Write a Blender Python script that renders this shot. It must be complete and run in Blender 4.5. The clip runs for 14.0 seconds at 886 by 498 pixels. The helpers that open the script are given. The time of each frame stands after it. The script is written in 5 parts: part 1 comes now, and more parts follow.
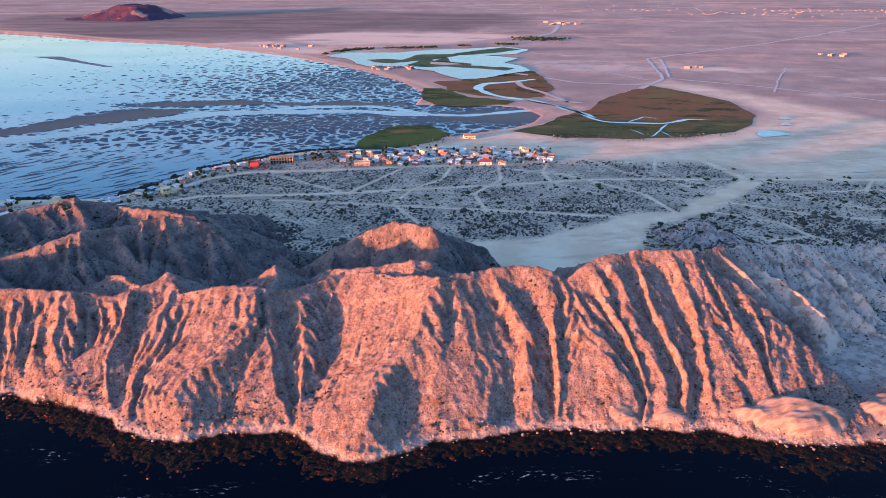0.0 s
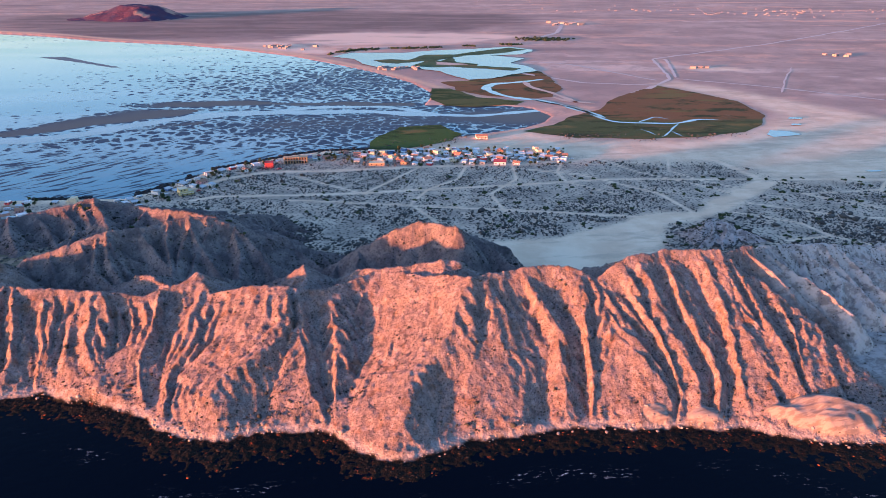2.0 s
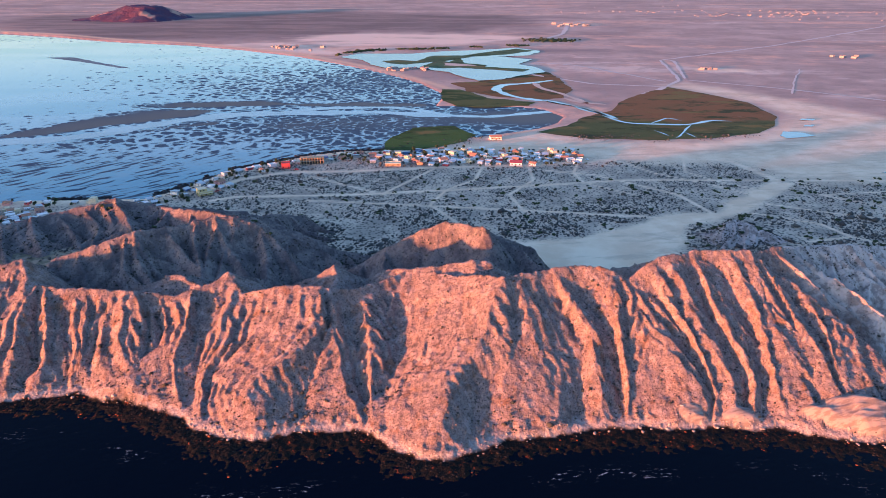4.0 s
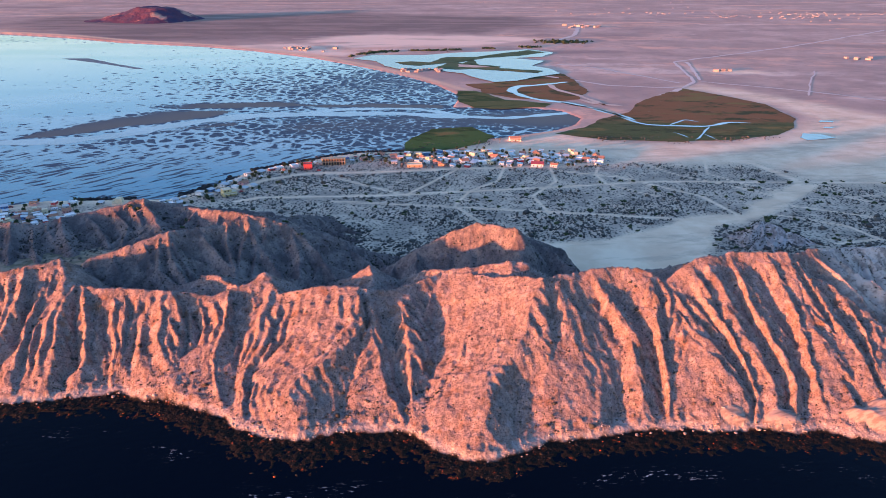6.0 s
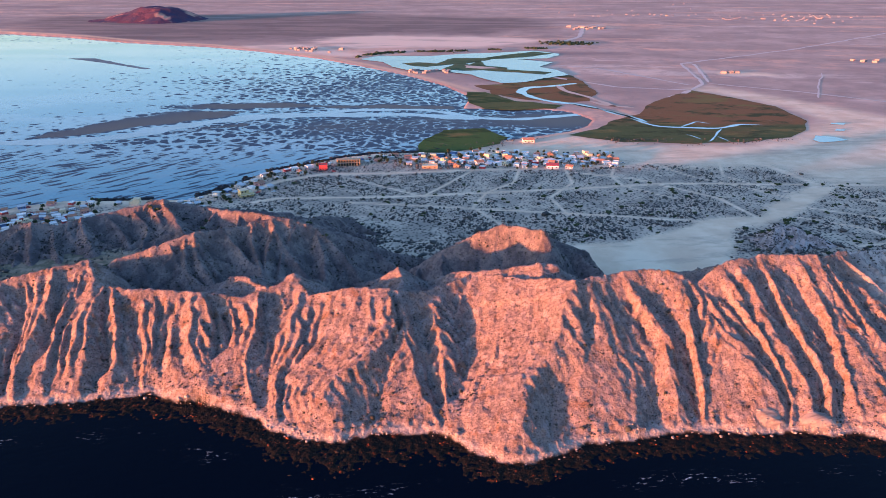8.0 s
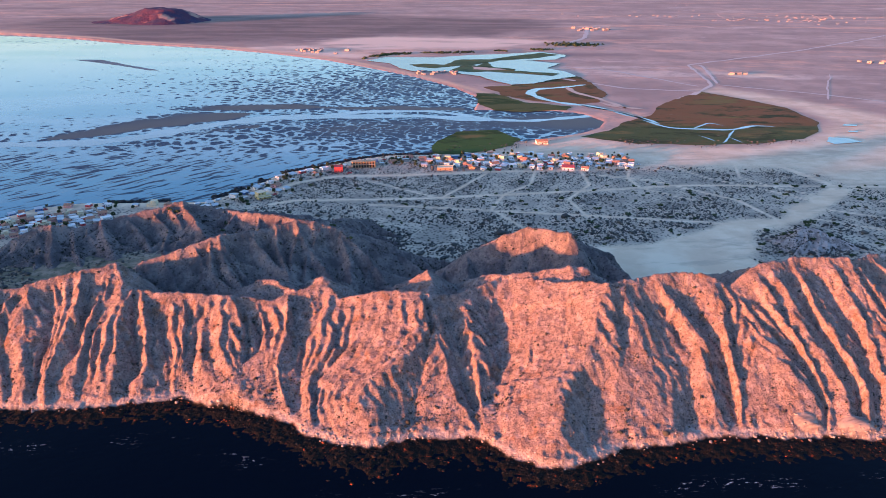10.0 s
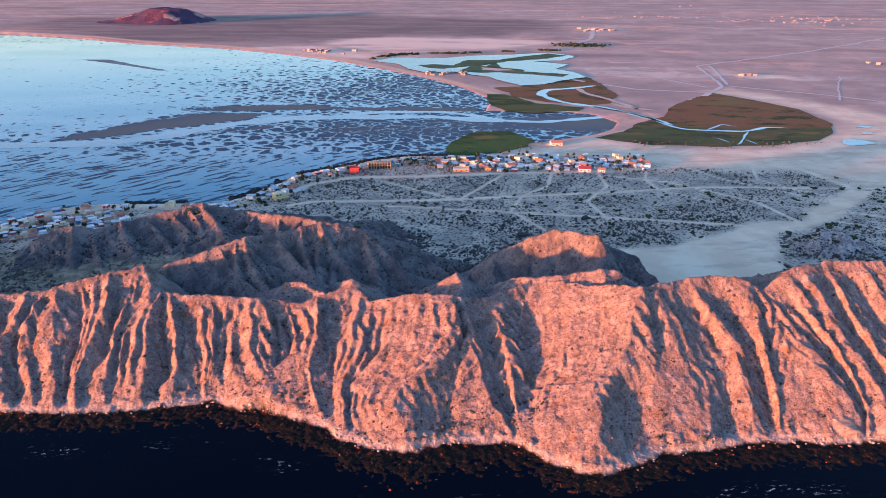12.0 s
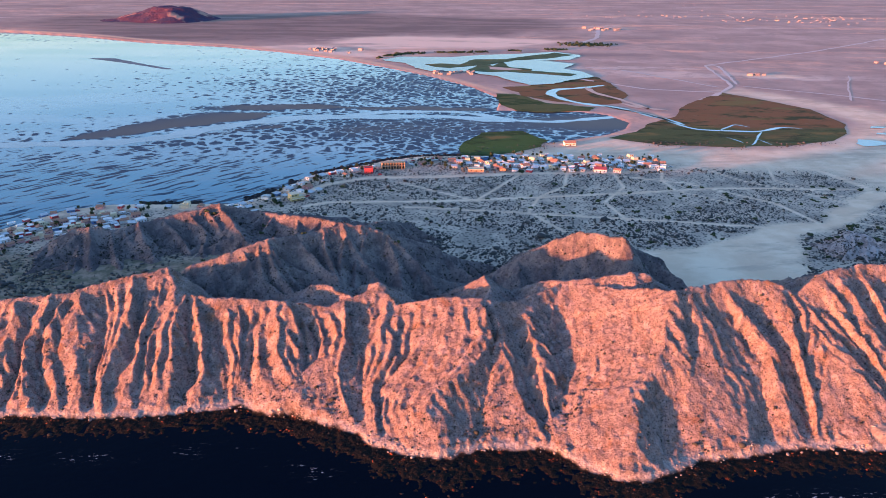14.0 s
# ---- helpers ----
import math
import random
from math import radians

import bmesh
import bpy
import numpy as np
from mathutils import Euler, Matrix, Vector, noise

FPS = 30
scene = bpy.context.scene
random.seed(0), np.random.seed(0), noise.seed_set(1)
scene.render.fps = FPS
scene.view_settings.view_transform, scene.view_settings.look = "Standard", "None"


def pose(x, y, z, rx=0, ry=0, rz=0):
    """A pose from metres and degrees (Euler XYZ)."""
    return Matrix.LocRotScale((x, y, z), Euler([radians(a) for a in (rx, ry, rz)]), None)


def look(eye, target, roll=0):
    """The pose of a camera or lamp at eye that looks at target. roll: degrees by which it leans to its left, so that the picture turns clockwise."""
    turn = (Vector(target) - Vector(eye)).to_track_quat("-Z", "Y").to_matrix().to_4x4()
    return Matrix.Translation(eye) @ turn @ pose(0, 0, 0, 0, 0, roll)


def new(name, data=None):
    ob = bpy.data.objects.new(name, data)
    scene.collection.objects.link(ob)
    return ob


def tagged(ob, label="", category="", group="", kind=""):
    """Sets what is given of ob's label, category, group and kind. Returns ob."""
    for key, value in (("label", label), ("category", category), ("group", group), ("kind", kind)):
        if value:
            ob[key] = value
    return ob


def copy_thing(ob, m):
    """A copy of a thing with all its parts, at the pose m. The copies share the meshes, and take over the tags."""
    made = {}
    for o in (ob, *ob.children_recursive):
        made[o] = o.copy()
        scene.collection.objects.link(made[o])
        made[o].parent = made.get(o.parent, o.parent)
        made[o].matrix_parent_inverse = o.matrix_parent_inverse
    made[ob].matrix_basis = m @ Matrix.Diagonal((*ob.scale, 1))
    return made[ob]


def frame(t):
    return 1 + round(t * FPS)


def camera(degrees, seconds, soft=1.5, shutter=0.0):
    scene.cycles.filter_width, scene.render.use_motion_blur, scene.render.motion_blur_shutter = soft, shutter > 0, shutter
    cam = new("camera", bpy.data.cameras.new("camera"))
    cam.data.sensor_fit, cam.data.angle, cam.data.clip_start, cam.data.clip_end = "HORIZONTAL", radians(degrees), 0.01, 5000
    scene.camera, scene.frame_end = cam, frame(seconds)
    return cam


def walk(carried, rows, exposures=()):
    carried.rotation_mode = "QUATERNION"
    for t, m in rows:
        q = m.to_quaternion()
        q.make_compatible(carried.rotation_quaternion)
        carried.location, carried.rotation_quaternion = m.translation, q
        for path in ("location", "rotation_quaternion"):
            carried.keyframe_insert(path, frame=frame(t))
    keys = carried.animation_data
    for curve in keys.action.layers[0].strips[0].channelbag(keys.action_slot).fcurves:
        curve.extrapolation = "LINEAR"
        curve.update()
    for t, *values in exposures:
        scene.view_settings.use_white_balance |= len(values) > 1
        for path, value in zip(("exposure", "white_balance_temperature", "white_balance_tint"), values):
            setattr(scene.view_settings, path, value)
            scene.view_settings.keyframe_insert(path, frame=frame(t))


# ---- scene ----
cam = camera(64.6, 14.0, soft=0.6)
PATH = [
    (0, (2.181, 0.049, 209.787), (2.176, 1.897, 209.021), 0.0),
    (0.5, (-2.347, -0.27, 209.802), (-2.349, 1.577, 209.036), 0.0),
    (1, (-6.848, -0.576, 209.82), (-6.85, 1.271, 209.055), 0.0),
    (1.5, (-11.338, -0.845, 209.833), (-11.339, 1.003, 209.068), 0.0),
    (2, (-15.784, -1.07, 209.834), (-15.783, 0.778, 209.069), 0.0),
    (2.5, (-20.212, -1.318, 209.82), (-20.211, 0.531, 209.056), 0.1),
    (3, (-24.684, -1.602, 209.801), (-24.682, 0.247, 209.038), 0.1),
    (5.5, (-47.198, -2.744, 209.816), (-47.201, -0.894, 209.055), 0.1),
    (6, (-51.7, -2.814, 209.833), (-51.712, -0.964, 209.074), 0.1),
    (6.5, (-56.208, -2.783, 209.834), (-56.219, -0.932, 209.076), 0.2),
    (7, (-60.709, -2.686, 209.844), (-60.719, -0.835, 209.086), 0.2),
    (7.5, (-65.213, -2.461, 209.872), (-65.222, -0.61, 209.115), 0.3),
    (8, (-69.669, -2.048, 209.906), (-69.677, -0.196, 209.149), 0.3),
    (10.5, (-91.597, 0.83, 210.047), (-91.603, 2.682, 209.294), 0.3),
    (11, (-95.889, 1.55, 210.049), (-95.896, 3.403, 209.296), 0.3),
    (11.5, (-100.124, 2.412, 210.048), (-100.13, 4.264, 209.295), 0.3),
    (12, (-104.333, 3.428, 210.055), (-104.34, 5.28, 209.302), 0.4),
    (12.5, (-108.485, 4.592, 210.073), (-108.491, 6.445, 209.321), 0.4),
    (13, (-112.543, 5.86, 210.098), (-112.549, 7.713, 209.345), 0.4),
    (13.5, (-116.514, 7.213, 210.109), (-116.521, 9.065, 209.355), 0.4),
    (14, (-120.396, 8.594, 210.105), (-120.402, 10.445, 209.349), 0.5),
]
walk(cam, [(t, look(eye, target, roll)) for t, eye, target, roll in PATH],
     [(0.0, 3.17, 6500, 19), (14.0, 3.17, 6500, 19)])

# ---- light ----
SUN_ELEVATION, SUN_TURN = 2.65, 56.0      # degrees above the horizon; degrees by which the light runs to the right of straight ahead
world = bpy.data.worlds.new("sky")
scene.world = world
world.use_nodes = True
sky = world.node_tree.nodes.new("ShaderNodeTexSky")
sky.sky_type, sky.sun_disc = "NISHITA", False
sky.sun_elevation, sky.sun_rotation = radians(SUN_ELEVATION), radians(180 + SUN_TURN)
sky.altitude, sky.air_density, sky.dust_density, sky.ozone_density = 200, 1.0, 1.3, 3.0
back = world.node_tree.nodes["Background"]
world.node_tree.links.new(sky.outputs[0], back.inputs[0])
back.inputs[1].default_value = 0.15
sun = new("sun", bpy.data.lights.new("sun", "SUN"))
sun.data.energy, sun.data.angle, sun.data.color = 2.5, radians(1.2), (1.0, 0.322, 0.124)
s, c = math.sin(radians(SUN_TURN)), math.cos(radians(SUN_TURN))
sun.matrix_world = look((0, 0, 400), (s, c, 400 - math.tan(radians(SUN_ELEVATION))))


# ---- materials ----
class Mat:
    """A small builder for node materials in world metres."""

    def __init__(self, name, rough=0.9, spec=0.3):
        self.m = bpy.data.materials.new(name)
        self.m.use_nodes = True
        self.t = self.m.node_tree
        self.b = self.t.nodes["Principled BSDF"]
        self.b.inputs["Roughness"].default_value = rough
        self.b.inputs["Specular IOR Level"].default_value = spec
        self.pos = self.add("ShaderNodeNewGeometry").outputs["Position"]

    def add(self, kind, **sets):
        n = self.t.nodes.new(kind)
        for k, v in sets.items():
            n.inputs[k.replace("_", " ")].default_value = v
        return n

    def link(self, a, b):
        self.t.links.new(a, b)

    def stretched(self, sx, sy, sz, at=None):
        n = self.add("ShaderNodeMapping")
        n.inputs["Scale"].default_value = (sx, sy, sz)
        self.link(at or self.pos, n.inputs["Vector"])
        return n.outputs[0]

    def turned(self, deg, sx, sy, sz, at=None):
        n = self.add("ShaderNodeMapping")
        n.inputs["Rotation"].default_value = (0, 0, radians(-deg))
        self.link(at or self.pos, n.inputs["Vector"])
        return self.stretched(sx, sy, sz, n.outputs[0])

    def noise(self, scale, detail=4.0, rough=0.55, at=None, warp=0.0):
        n = self.add("ShaderNodeTexNoise", Scale=scale, Detail=detail, Roughness=rough, Distortion=warp)
        self.link(at or self.pos, n.inputs["Vector"])
        return n.outputs["Fac"]

    def cells(self, scale, feature="F1", at=None, randomness=1.0):
        n = self.add("ShaderNodeTexVoronoi", Scale=scale, Randomness=randomness)
        n.feature = feature
        self.link(at or self.pos, n.inputs["Vector"])
        return n.outputs["Distance"]

    def step(self, fac, lo, hi, a=0.0, b=1.0):
        n = self.add("ShaderNodeMapRange")
        n.interpolation_type = "SMOOTHSTEP"
        for i, v in zip((1, 2, 3, 4), (lo, hi, a, b)):
            n.inputs[i].default_value = v
        self.link(fac, n.inputs[0])
        return n.outputs[0]

    def math(self, op, a, b=0.0):
        n = self.add("ShaderNodeMath")
        n.operation = op
        for i, v in enumerate((a, b)):
            if isinstance(v, (int, float)):
                n.inputs[i].default_value = v
            else:
                self.link(v, n.inputs[i])
        return n.outputs[0]

    def mix(self, fac, a, b):
        n = self.add("ShaderNodeMix")
        n.data_type = "RGBA"
        for i, v in zip((6, 7), (a, b)):
            if isinstance(v, tuple):
                n.inputs[i].default_value = (*v, 1)
            else:
                self.link(v, n.inputs[i])
        if isinstance(fac, (int, float)):
            n.inputs[0].default_value = fac
        else:
            self.link(fac, n.inputs[0])
        return n.outputs[2]

    def attribute(self, name):
        n = self.add("ShaderNodeAttribute")
        n.attribute_name = name
        return n.outputs["Fac"]

    def chance(self):
        return self.add("ShaderNodeObjectInfo").outputs["Random"]

    def island(self):
        return self.add("ShaderNodeNewGeometry").outputs["Random Per Island"]

    def z(self):
        n = self.add("ShaderNodeSeparateXYZ")
        self.link(self.pos, n.inputs[0])
        return n.outputs[2]

    def colour(self, c):
        if isinstance(c, tuple):
            self.b.inputs["Base Color"].default_value = (*c, 1)
        else:
            self.link(c, self.b.inputs["Base Color"])
        return self

    def rough(self, r):
        self.link(r, self.b.inputs["Roughness"])
        return self

    def bump(self, height, metres, strength=1.0):
        n = self.add("ShaderNodeBump", Strength=strength, Distance=metres)
        self.link(height, n.inputs["Height"])
        self.link(n.outputs[0], self.b.inputs["Normal"])
        return self


def rock_material():
    k = Mat("weathered_granite", 0.95, 0.15)
    broad = k.noise(0.03, 3)
    grain = k.noise(0.6, 6, 0.65)
    stones = k.cells(0.9)
    col = k.mix(k.step(broad, 0.35, 0.65), (0.183, 0.134, 0.124), (0.147, 0.104, 0.099))
    col = k.mix(k.step(grain, 0.40, 0.62), col, (0.225, 0.169, 0.157))
    col = k.mix(k.step(k.noise(0.12, 5, 0.6), 0.54, 0.70), col, (0.170, 0.095, 0.068))
    col = k.mix(k.step(k.noise(0.28, 6, 0.75), 0.55, 0.66), col, (0.116, 0.081, 0.070))
    crop = k.noise(0.16, 6, 0.7)
    col = k.mix(k.step(crop, 0.52, 0.62), col, (0.272, 0.205, 0.192))
    col = k.mix(k.step(crop, 0.34, 0.44, 0.7, 0.0), col, (0.084, 0.065, 0.060))
    col = k.mix(k.step(k.cells(0.75), 0.14, 0.24, 0.85, 0.0), col, (0.053, 0.045, 0.042))
    col = k.mix(k.step(k.noise(1.1, 4, 0.75), 0.56, 0.62), col, (0.060, 0.047, 0.042))
    place = k.add("ShaderNodeSeparateXYZ")
    k.link(k.pos, place.inputs[0])
    # the hills inland: their shade is deepened by a darker, greyer rock colour
    inland = k.step(k.math("ADD", place.outputs[1], k.math("MULTIPLY", k.noise(0.03, 4, 0.6), 40.0)), 385, 410)
    dark = k.mix(k.step(k.noise(0.07, 7, 0.78), 0.40, 0.60), (0.064, 0.058, 0.067), (0.209, 0.171, 0.161))
    dark = k.mix(k.step(k.noise(0.5, 5, 0.7), 0.52, 0.62, 0.0, 0.8), dark, (0.060, 0.054, 0.056))
    col = k.mix(k.math("MULTIPLY", inland, k.step(place.outputs[0], 165, 195, 0.75, 0.0)), col, dark)
    # paler granite colour on the eastern hills
    pale_east = k.mix(k.step(crop, 0.40, 0.55), (0.235, 0.192, 0.178), (0.50, 0.42, 0.385))
    col = k.mix(k.math("MULTIPLY", k.step(place.outputs[0], 160, 190, 0.0, 0.8), k.step(place.outputs[1], 342, 362)), col, pale_east)
    col = k.mix(k.math("MULTIPLY", k.step(place.outputs[0], 200, 214, 0.0, 0.85), k.step(place.outputs[1], 302, 318)), col, pale_east)
    # salt-bleached rock just above the water
    low = k.step(k.math("ADD", place.outputs[2], k.math("MULTIPLY", k.noise(0.25, 4, 0.6), 5.0)), 4.2, 6.2, 1.0, 0.0)
    bleached = k.mix(k.step(k.noise(0.8, 4, 0.6), 0.4, 0.6), (0.33, 0.285, 0.27), (0.21, 0.17, 0.16))
    col = k.mix(k.math("MULTIPLY", low, k.step(place.outputs[1], 308, 318, 0.85, 0.0)), col, bleached)
    sand = k.attribute("sand")
    col = k.mix(sand, col, k.mix(k.step(k.noise(1.0, 5, 0.65, k.turned(12, 0.06, 0.45, 0.3)), 0.44, 0.58), (0.285, 0.222, 0.190), (0.175, 0.135, 0.118)))
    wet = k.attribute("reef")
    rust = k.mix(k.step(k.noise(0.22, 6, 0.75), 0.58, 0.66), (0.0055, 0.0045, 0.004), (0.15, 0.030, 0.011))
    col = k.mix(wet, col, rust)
    k.colour(col)
    h = k.math("ADD", k.math("ADD", k.math("MULTIPLY", grain, 1.2), k.math("MULTIPLY", crop, 2.0)), k.math("MULTIPLY", k.noise(1.9, 5, 0.7), 0.8))
    h = k.math("SUBTRACT", h, k.math("MULTIPLY", stones, 0.6))
    k.bump(k.math("MULTIPLY", h, k.math("SUBTRACT", 1.0, k.math("MULTIPLY", sand, 0.85))), 0.40, 0.9)
    return k.m


def plain_material():
    k = Mat("desert_ground", 0.97, 0.1)
    broad = k.noise(0.006, 4, 0.6)
    streak = k.noise(1.0, 6, 0.65, k.turned(6, 0.0014, 0.0042, 1.0))
    col = k.mix(k.step(broad, 0.35, 0.65), (0.374, 0.238, 0.196), (0.489, 0.315, 0.252))
    col = k.mix(k.step(streak, 0.52, 0.66), col, (0.666, 0.359, 0.252))
    col = k.mix(k.step(k.noise(1.0, 6, 0.65, k.turned(4, 0.0012, 0.0050, 1.0)), 0.49, 0.66, 0.0, 0.6), col, (0.218, 0.145, 0.131))
    col = k.mix(k.step(k.noise(1.0, 5, 0.7, k.turned(-3, 0.0045, 0.010, 1.0)), 0.54, 0.68, 0.0, 0.5), col, (0.270, 0.173, 0.146))
    col = k.mix(k.step(k.noise(1.0, 5, 0.6, k.turned(2, 0.0018, 0.006, 1.0)), 0.58, 0.70, 0.0, 0.8), col, (0.645, 0.446, 0.357))
    col = k.mix(k.step(k.noise(0.02, 6, 0.7), 0.50, 0.62, 0.0, 0.45), col, (0.302, 0.199, 0.165))
    heath = k.mix(k.step(k.noise(1.0, 5, 0.65, k.turned(3, 0.004, 0.012, 1.0)), 0.42, 0.6), (0.156, 0.101, 0.090), (0.250, 0.160, 0.135))
    col = k.mix(k.attribute("heath"), col, heath)
    scrub = k.attribute("scrub")
    dots = k.step(k.cells(0.34), 0.28, 0.40, 1.0, 0.0)
    soil = k.mix(k.step(k.noise(0.05, 4), 0.4, 0.62), (0.520, 0.388, 0.291), (0.385, 0.291, 0.226))
    soil = k.mix(k.step(k.noise(0.018, 5, 0.65), 0.50, 0.60, 0.0, 0.6), soil, (0.229, 0.179, 0.148))
    scrubby = k.mix(dots, soil, (0.088, 0.081, 0.071))
    brush = k.mix(k.step(k.noise(0.12, 5, 0.7), 0.42, 0.6), (0.130, 0.112, 0.074), (0.281, 0.204, 0.148))
    scrubby = k.mix(k.attribute("brush"), scrubby, brush)
    col = k.mix(scrub, col, scrubby)
    sand = k.attribute("sand")
    pale = k.mix(k.step(k.noise(0.03, 5), 0.35, 0.65), (0.686, 0.461, 0.313), (0.800, 0.582, 0.409))
    pale = k.mix(k.step(k.noise(1.0, 6, 0.7, k.turned(10, 0.012, 0.05, 1.0)), 0.50, 0.64, 0.0, 0.7), pale, (0.520, 0.354, 0.252))
    col = k.mix(sand, col, pale)
    pink = k.attribute("beach")
    col = k.mix(pink, col, (0.624, 0.378, 0.252))
    salt = k.attribute("salt")
    col = k.mix(k.math("MULTIPLY", salt, k.step(k.noise(1.0, 4, 0.6, k.stretched(0.004, 0.012, 1)), 0.34, 0.50, 0.35, 1.0)), col, (0.770, 0.504, 0.374))
    k.colour(col)
    k.bump(k.math("ADD", k.noise(0.35, 5, 0.6), k.math("MULTIPLY", k.noise(0.05, 3), 2.0)), 0.5, 0.6)
    return k.m


def sea_material():
    k = Mat("dark_sea", 0.08, 0.03)
    k.colour((0.001, 0.003, 0.008))
    k.b.inputs["IOR"].default_value = 1.33
    h = k.math("ADD", k.noise(0.25, 5, 0.6, k.turned(20, 0.5, 1.0, 1.0)), k.math("MULTIPLY", k.noise(0.05, 3), 1.5))
    k.bump(h, 0.35, 0.4)
    foam = k.math("MULTIPLY", k.step(k.noise(0.6, 5, 0.7, k.turned(4, 0.35, 1.0, 1.0)), 0.58, 0.66), k.math("MULTIPLY", k.attribute("foam"), k.step(k.noise(0.035, 3), 0.44, 0.54)))
    k.colour(k.mix(foam, (0.001, 0.003, 0.008), (0.6, 0.6, 0.62)))
    return k.m


def flat_material():
    """Tidal flat: films of still water between rippled bars of wet sand."""
    k = Mat("wet_tidal_flat", 0.2, 0.5)
    k.b.inputs["IOR"].default_value = 1.33

    def warped(scale, metres):
        n = k.add("ShaderNodeTexNoise", Scale=scale, Detail=3.0)
        k.link(k.pos, n.inputs["Vector"])
        m = k.add("ShaderNodeVectorMath")
        m.operation = "MULTIPLY_ADD"
        k.link(n.outputs["Color"], m.inputs[0])
        m.inputs[1].default_value = (metres, metres * 1.6, 0)
        k.link(k.pos, m.inputs[2])
        return m.outputs[0]

    def strands(at, warp=0.0):
        n = k.noise(1.0, 1.6, 0.45, at, warp)
        return k.math("MULTIPLY", k.math("ABSOLUTE", k.math("SUBTRACT", n, 0.5)), 3.0)

    p = warped(0.03, 16)
    net = strands(k.turned(-24, 0.125, 0.058, 0.0, p), 0.35)
    lanes = strands(k.turned(47, 0.024, 0.125, 0.0, warped(0.02, 14)), 0.3)
    streak = k.attribute("streak")
    # thin bright channels round plates of darker wet sand
    plates = k.cells(1.0, "DISTANCE_TO_EDGE", k.turned(-12, 0.054, 0.060, 0.0, warped(0.026, 24)))
    net = k.math("ADD", k.math("MULTIPLY", net, 0.22), plates)
    wide = k.mix(streak, net, lanes)
    bars = k.attribute("bars")
    gap = k.math("SUBTRACT", 0.345, k.math("MULTIPLY", bars, 0.27))
    gap = k.math("SUBTRACT", gap, k.step(bars, 1.05, 1.3, 0.0, 0.4))
    gap = k.math("ADD", gap, k.math("MULTIPLY", k.math("SUBTRACT", k.noise(0.02, 4, 0.6), 0.5), 0.14))
    lift = k.math("SUBTRACT", wide, gap)
    dry = k.step(lift, -0.02, 0.04)
    # the blue in the wet sand's colour stands in for mirrored sky
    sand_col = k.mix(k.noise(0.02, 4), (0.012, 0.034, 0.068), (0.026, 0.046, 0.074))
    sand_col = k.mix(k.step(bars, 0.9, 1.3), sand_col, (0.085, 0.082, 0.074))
    # pale water colours hold part of the reflected sky's brightness
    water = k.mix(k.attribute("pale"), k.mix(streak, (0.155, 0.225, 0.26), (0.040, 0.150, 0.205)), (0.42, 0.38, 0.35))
    # a dull wet sheen between open water and bare sand, put into the colour
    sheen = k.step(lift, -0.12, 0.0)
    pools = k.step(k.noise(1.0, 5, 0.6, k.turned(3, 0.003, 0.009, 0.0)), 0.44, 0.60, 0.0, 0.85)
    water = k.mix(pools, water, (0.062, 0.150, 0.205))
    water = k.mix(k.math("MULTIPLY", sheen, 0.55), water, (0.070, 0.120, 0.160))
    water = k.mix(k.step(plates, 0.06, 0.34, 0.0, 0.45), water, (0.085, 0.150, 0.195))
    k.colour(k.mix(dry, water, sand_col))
    k.rough(k.math("ADD", k.step(dry, 0.0, 1.0, 0.08, 0.5), k.math("MULTIPLY", sheen, 0.18)))
    k.bump(k.math("ADD", k.math("MULTIPLY", dry, 0.5), k.math("MULTIPLY", k.noise(0.4, 3), 0.10)), 0.3, 0.2)
    return k.m


def pool_material(name, col, rough=0.08):
    k = Mat(name, rough, 0.5)
    k.b.inputs["IOR"].default_value = 1.33
    k.colour(k.mix(k.step(k.noise(0.02, 3), 0.4, 0.6), col, tuple(v * 0.8 for v in col)))
    k.bump(k.noise(0.3, 3), 0.05, 0.3)
    return k.m


def marsh_material(name, brown, green):
    k = Mat(name, 0.95, 0.1)
    grow = k.noise(1.0, 6, 0.65, k.stretched(0.008, 0.016, 1.0))
    n = k.add("ShaderNodeSeparateXYZ")
    k.link(k.pos, n.inputs[0])
    lie = k.step(n.outputs[1], 890, 1060, 1.0, 0.0)
    f = k.math("ADD", grow, k.math("MULTIPLY", k.math("SUBTRACT", lie, 0.5), 0.35))
    col = k.mix(k.step(f, 0.36, 0.64), brown, green)
    col = k.mix(k.step(k.noise(1.0, 6, 0.7, k.stretched(0.012, 0.03, 1.0)), 0.50, 0.60), col, tuple(v * 0.55 for v in green))
    col = k.mix(k.step(k.noise(1.0, 5, 0.65, k.stretched(0.007, 0.02, 1.0)), 0.56, 0.64), col, (0.150, 0.105, 0.035))
    col = k.mix(k.step(k.noise(0.05, 6, 0.75), 0.60, 0.68, 0.0, 0.6), col, (0.19, 0.12, 0.075))
    k.colour(col)
    k.bump(k.noise(0.25, 5, 0.65), 0.8, 0.8)
    return k.m


def plain_paint(name, col, rough=0.85, spread=0.25, metal=0.0):
    """A worn painted or plastered surface; each object differs a little."""
    k = Mat(name, rough, 0.3)
    k.b.inputs["Metallic"].default_value = metal
    dirt = k.noise(0.7, 5, 0.65)
    dark = tuple(v * (1 - spread) for v in col)
    c1 = k.mix(k.step(dirt, 0.35, 0.7), col, dark)
    k.colour(k.mix(k.math("MULTIPLY", k.chance(), 0.5), c1, tuple(v * 0.8 for v in col)))
    k.bump(dirt, 0.03, 0.3)
    return k.m


def leaf_material(name, a, b):
    k = Mat(name, 0.9, 0.1)
    k.colour(k.mix(k.island(), a, b))
    return k.m


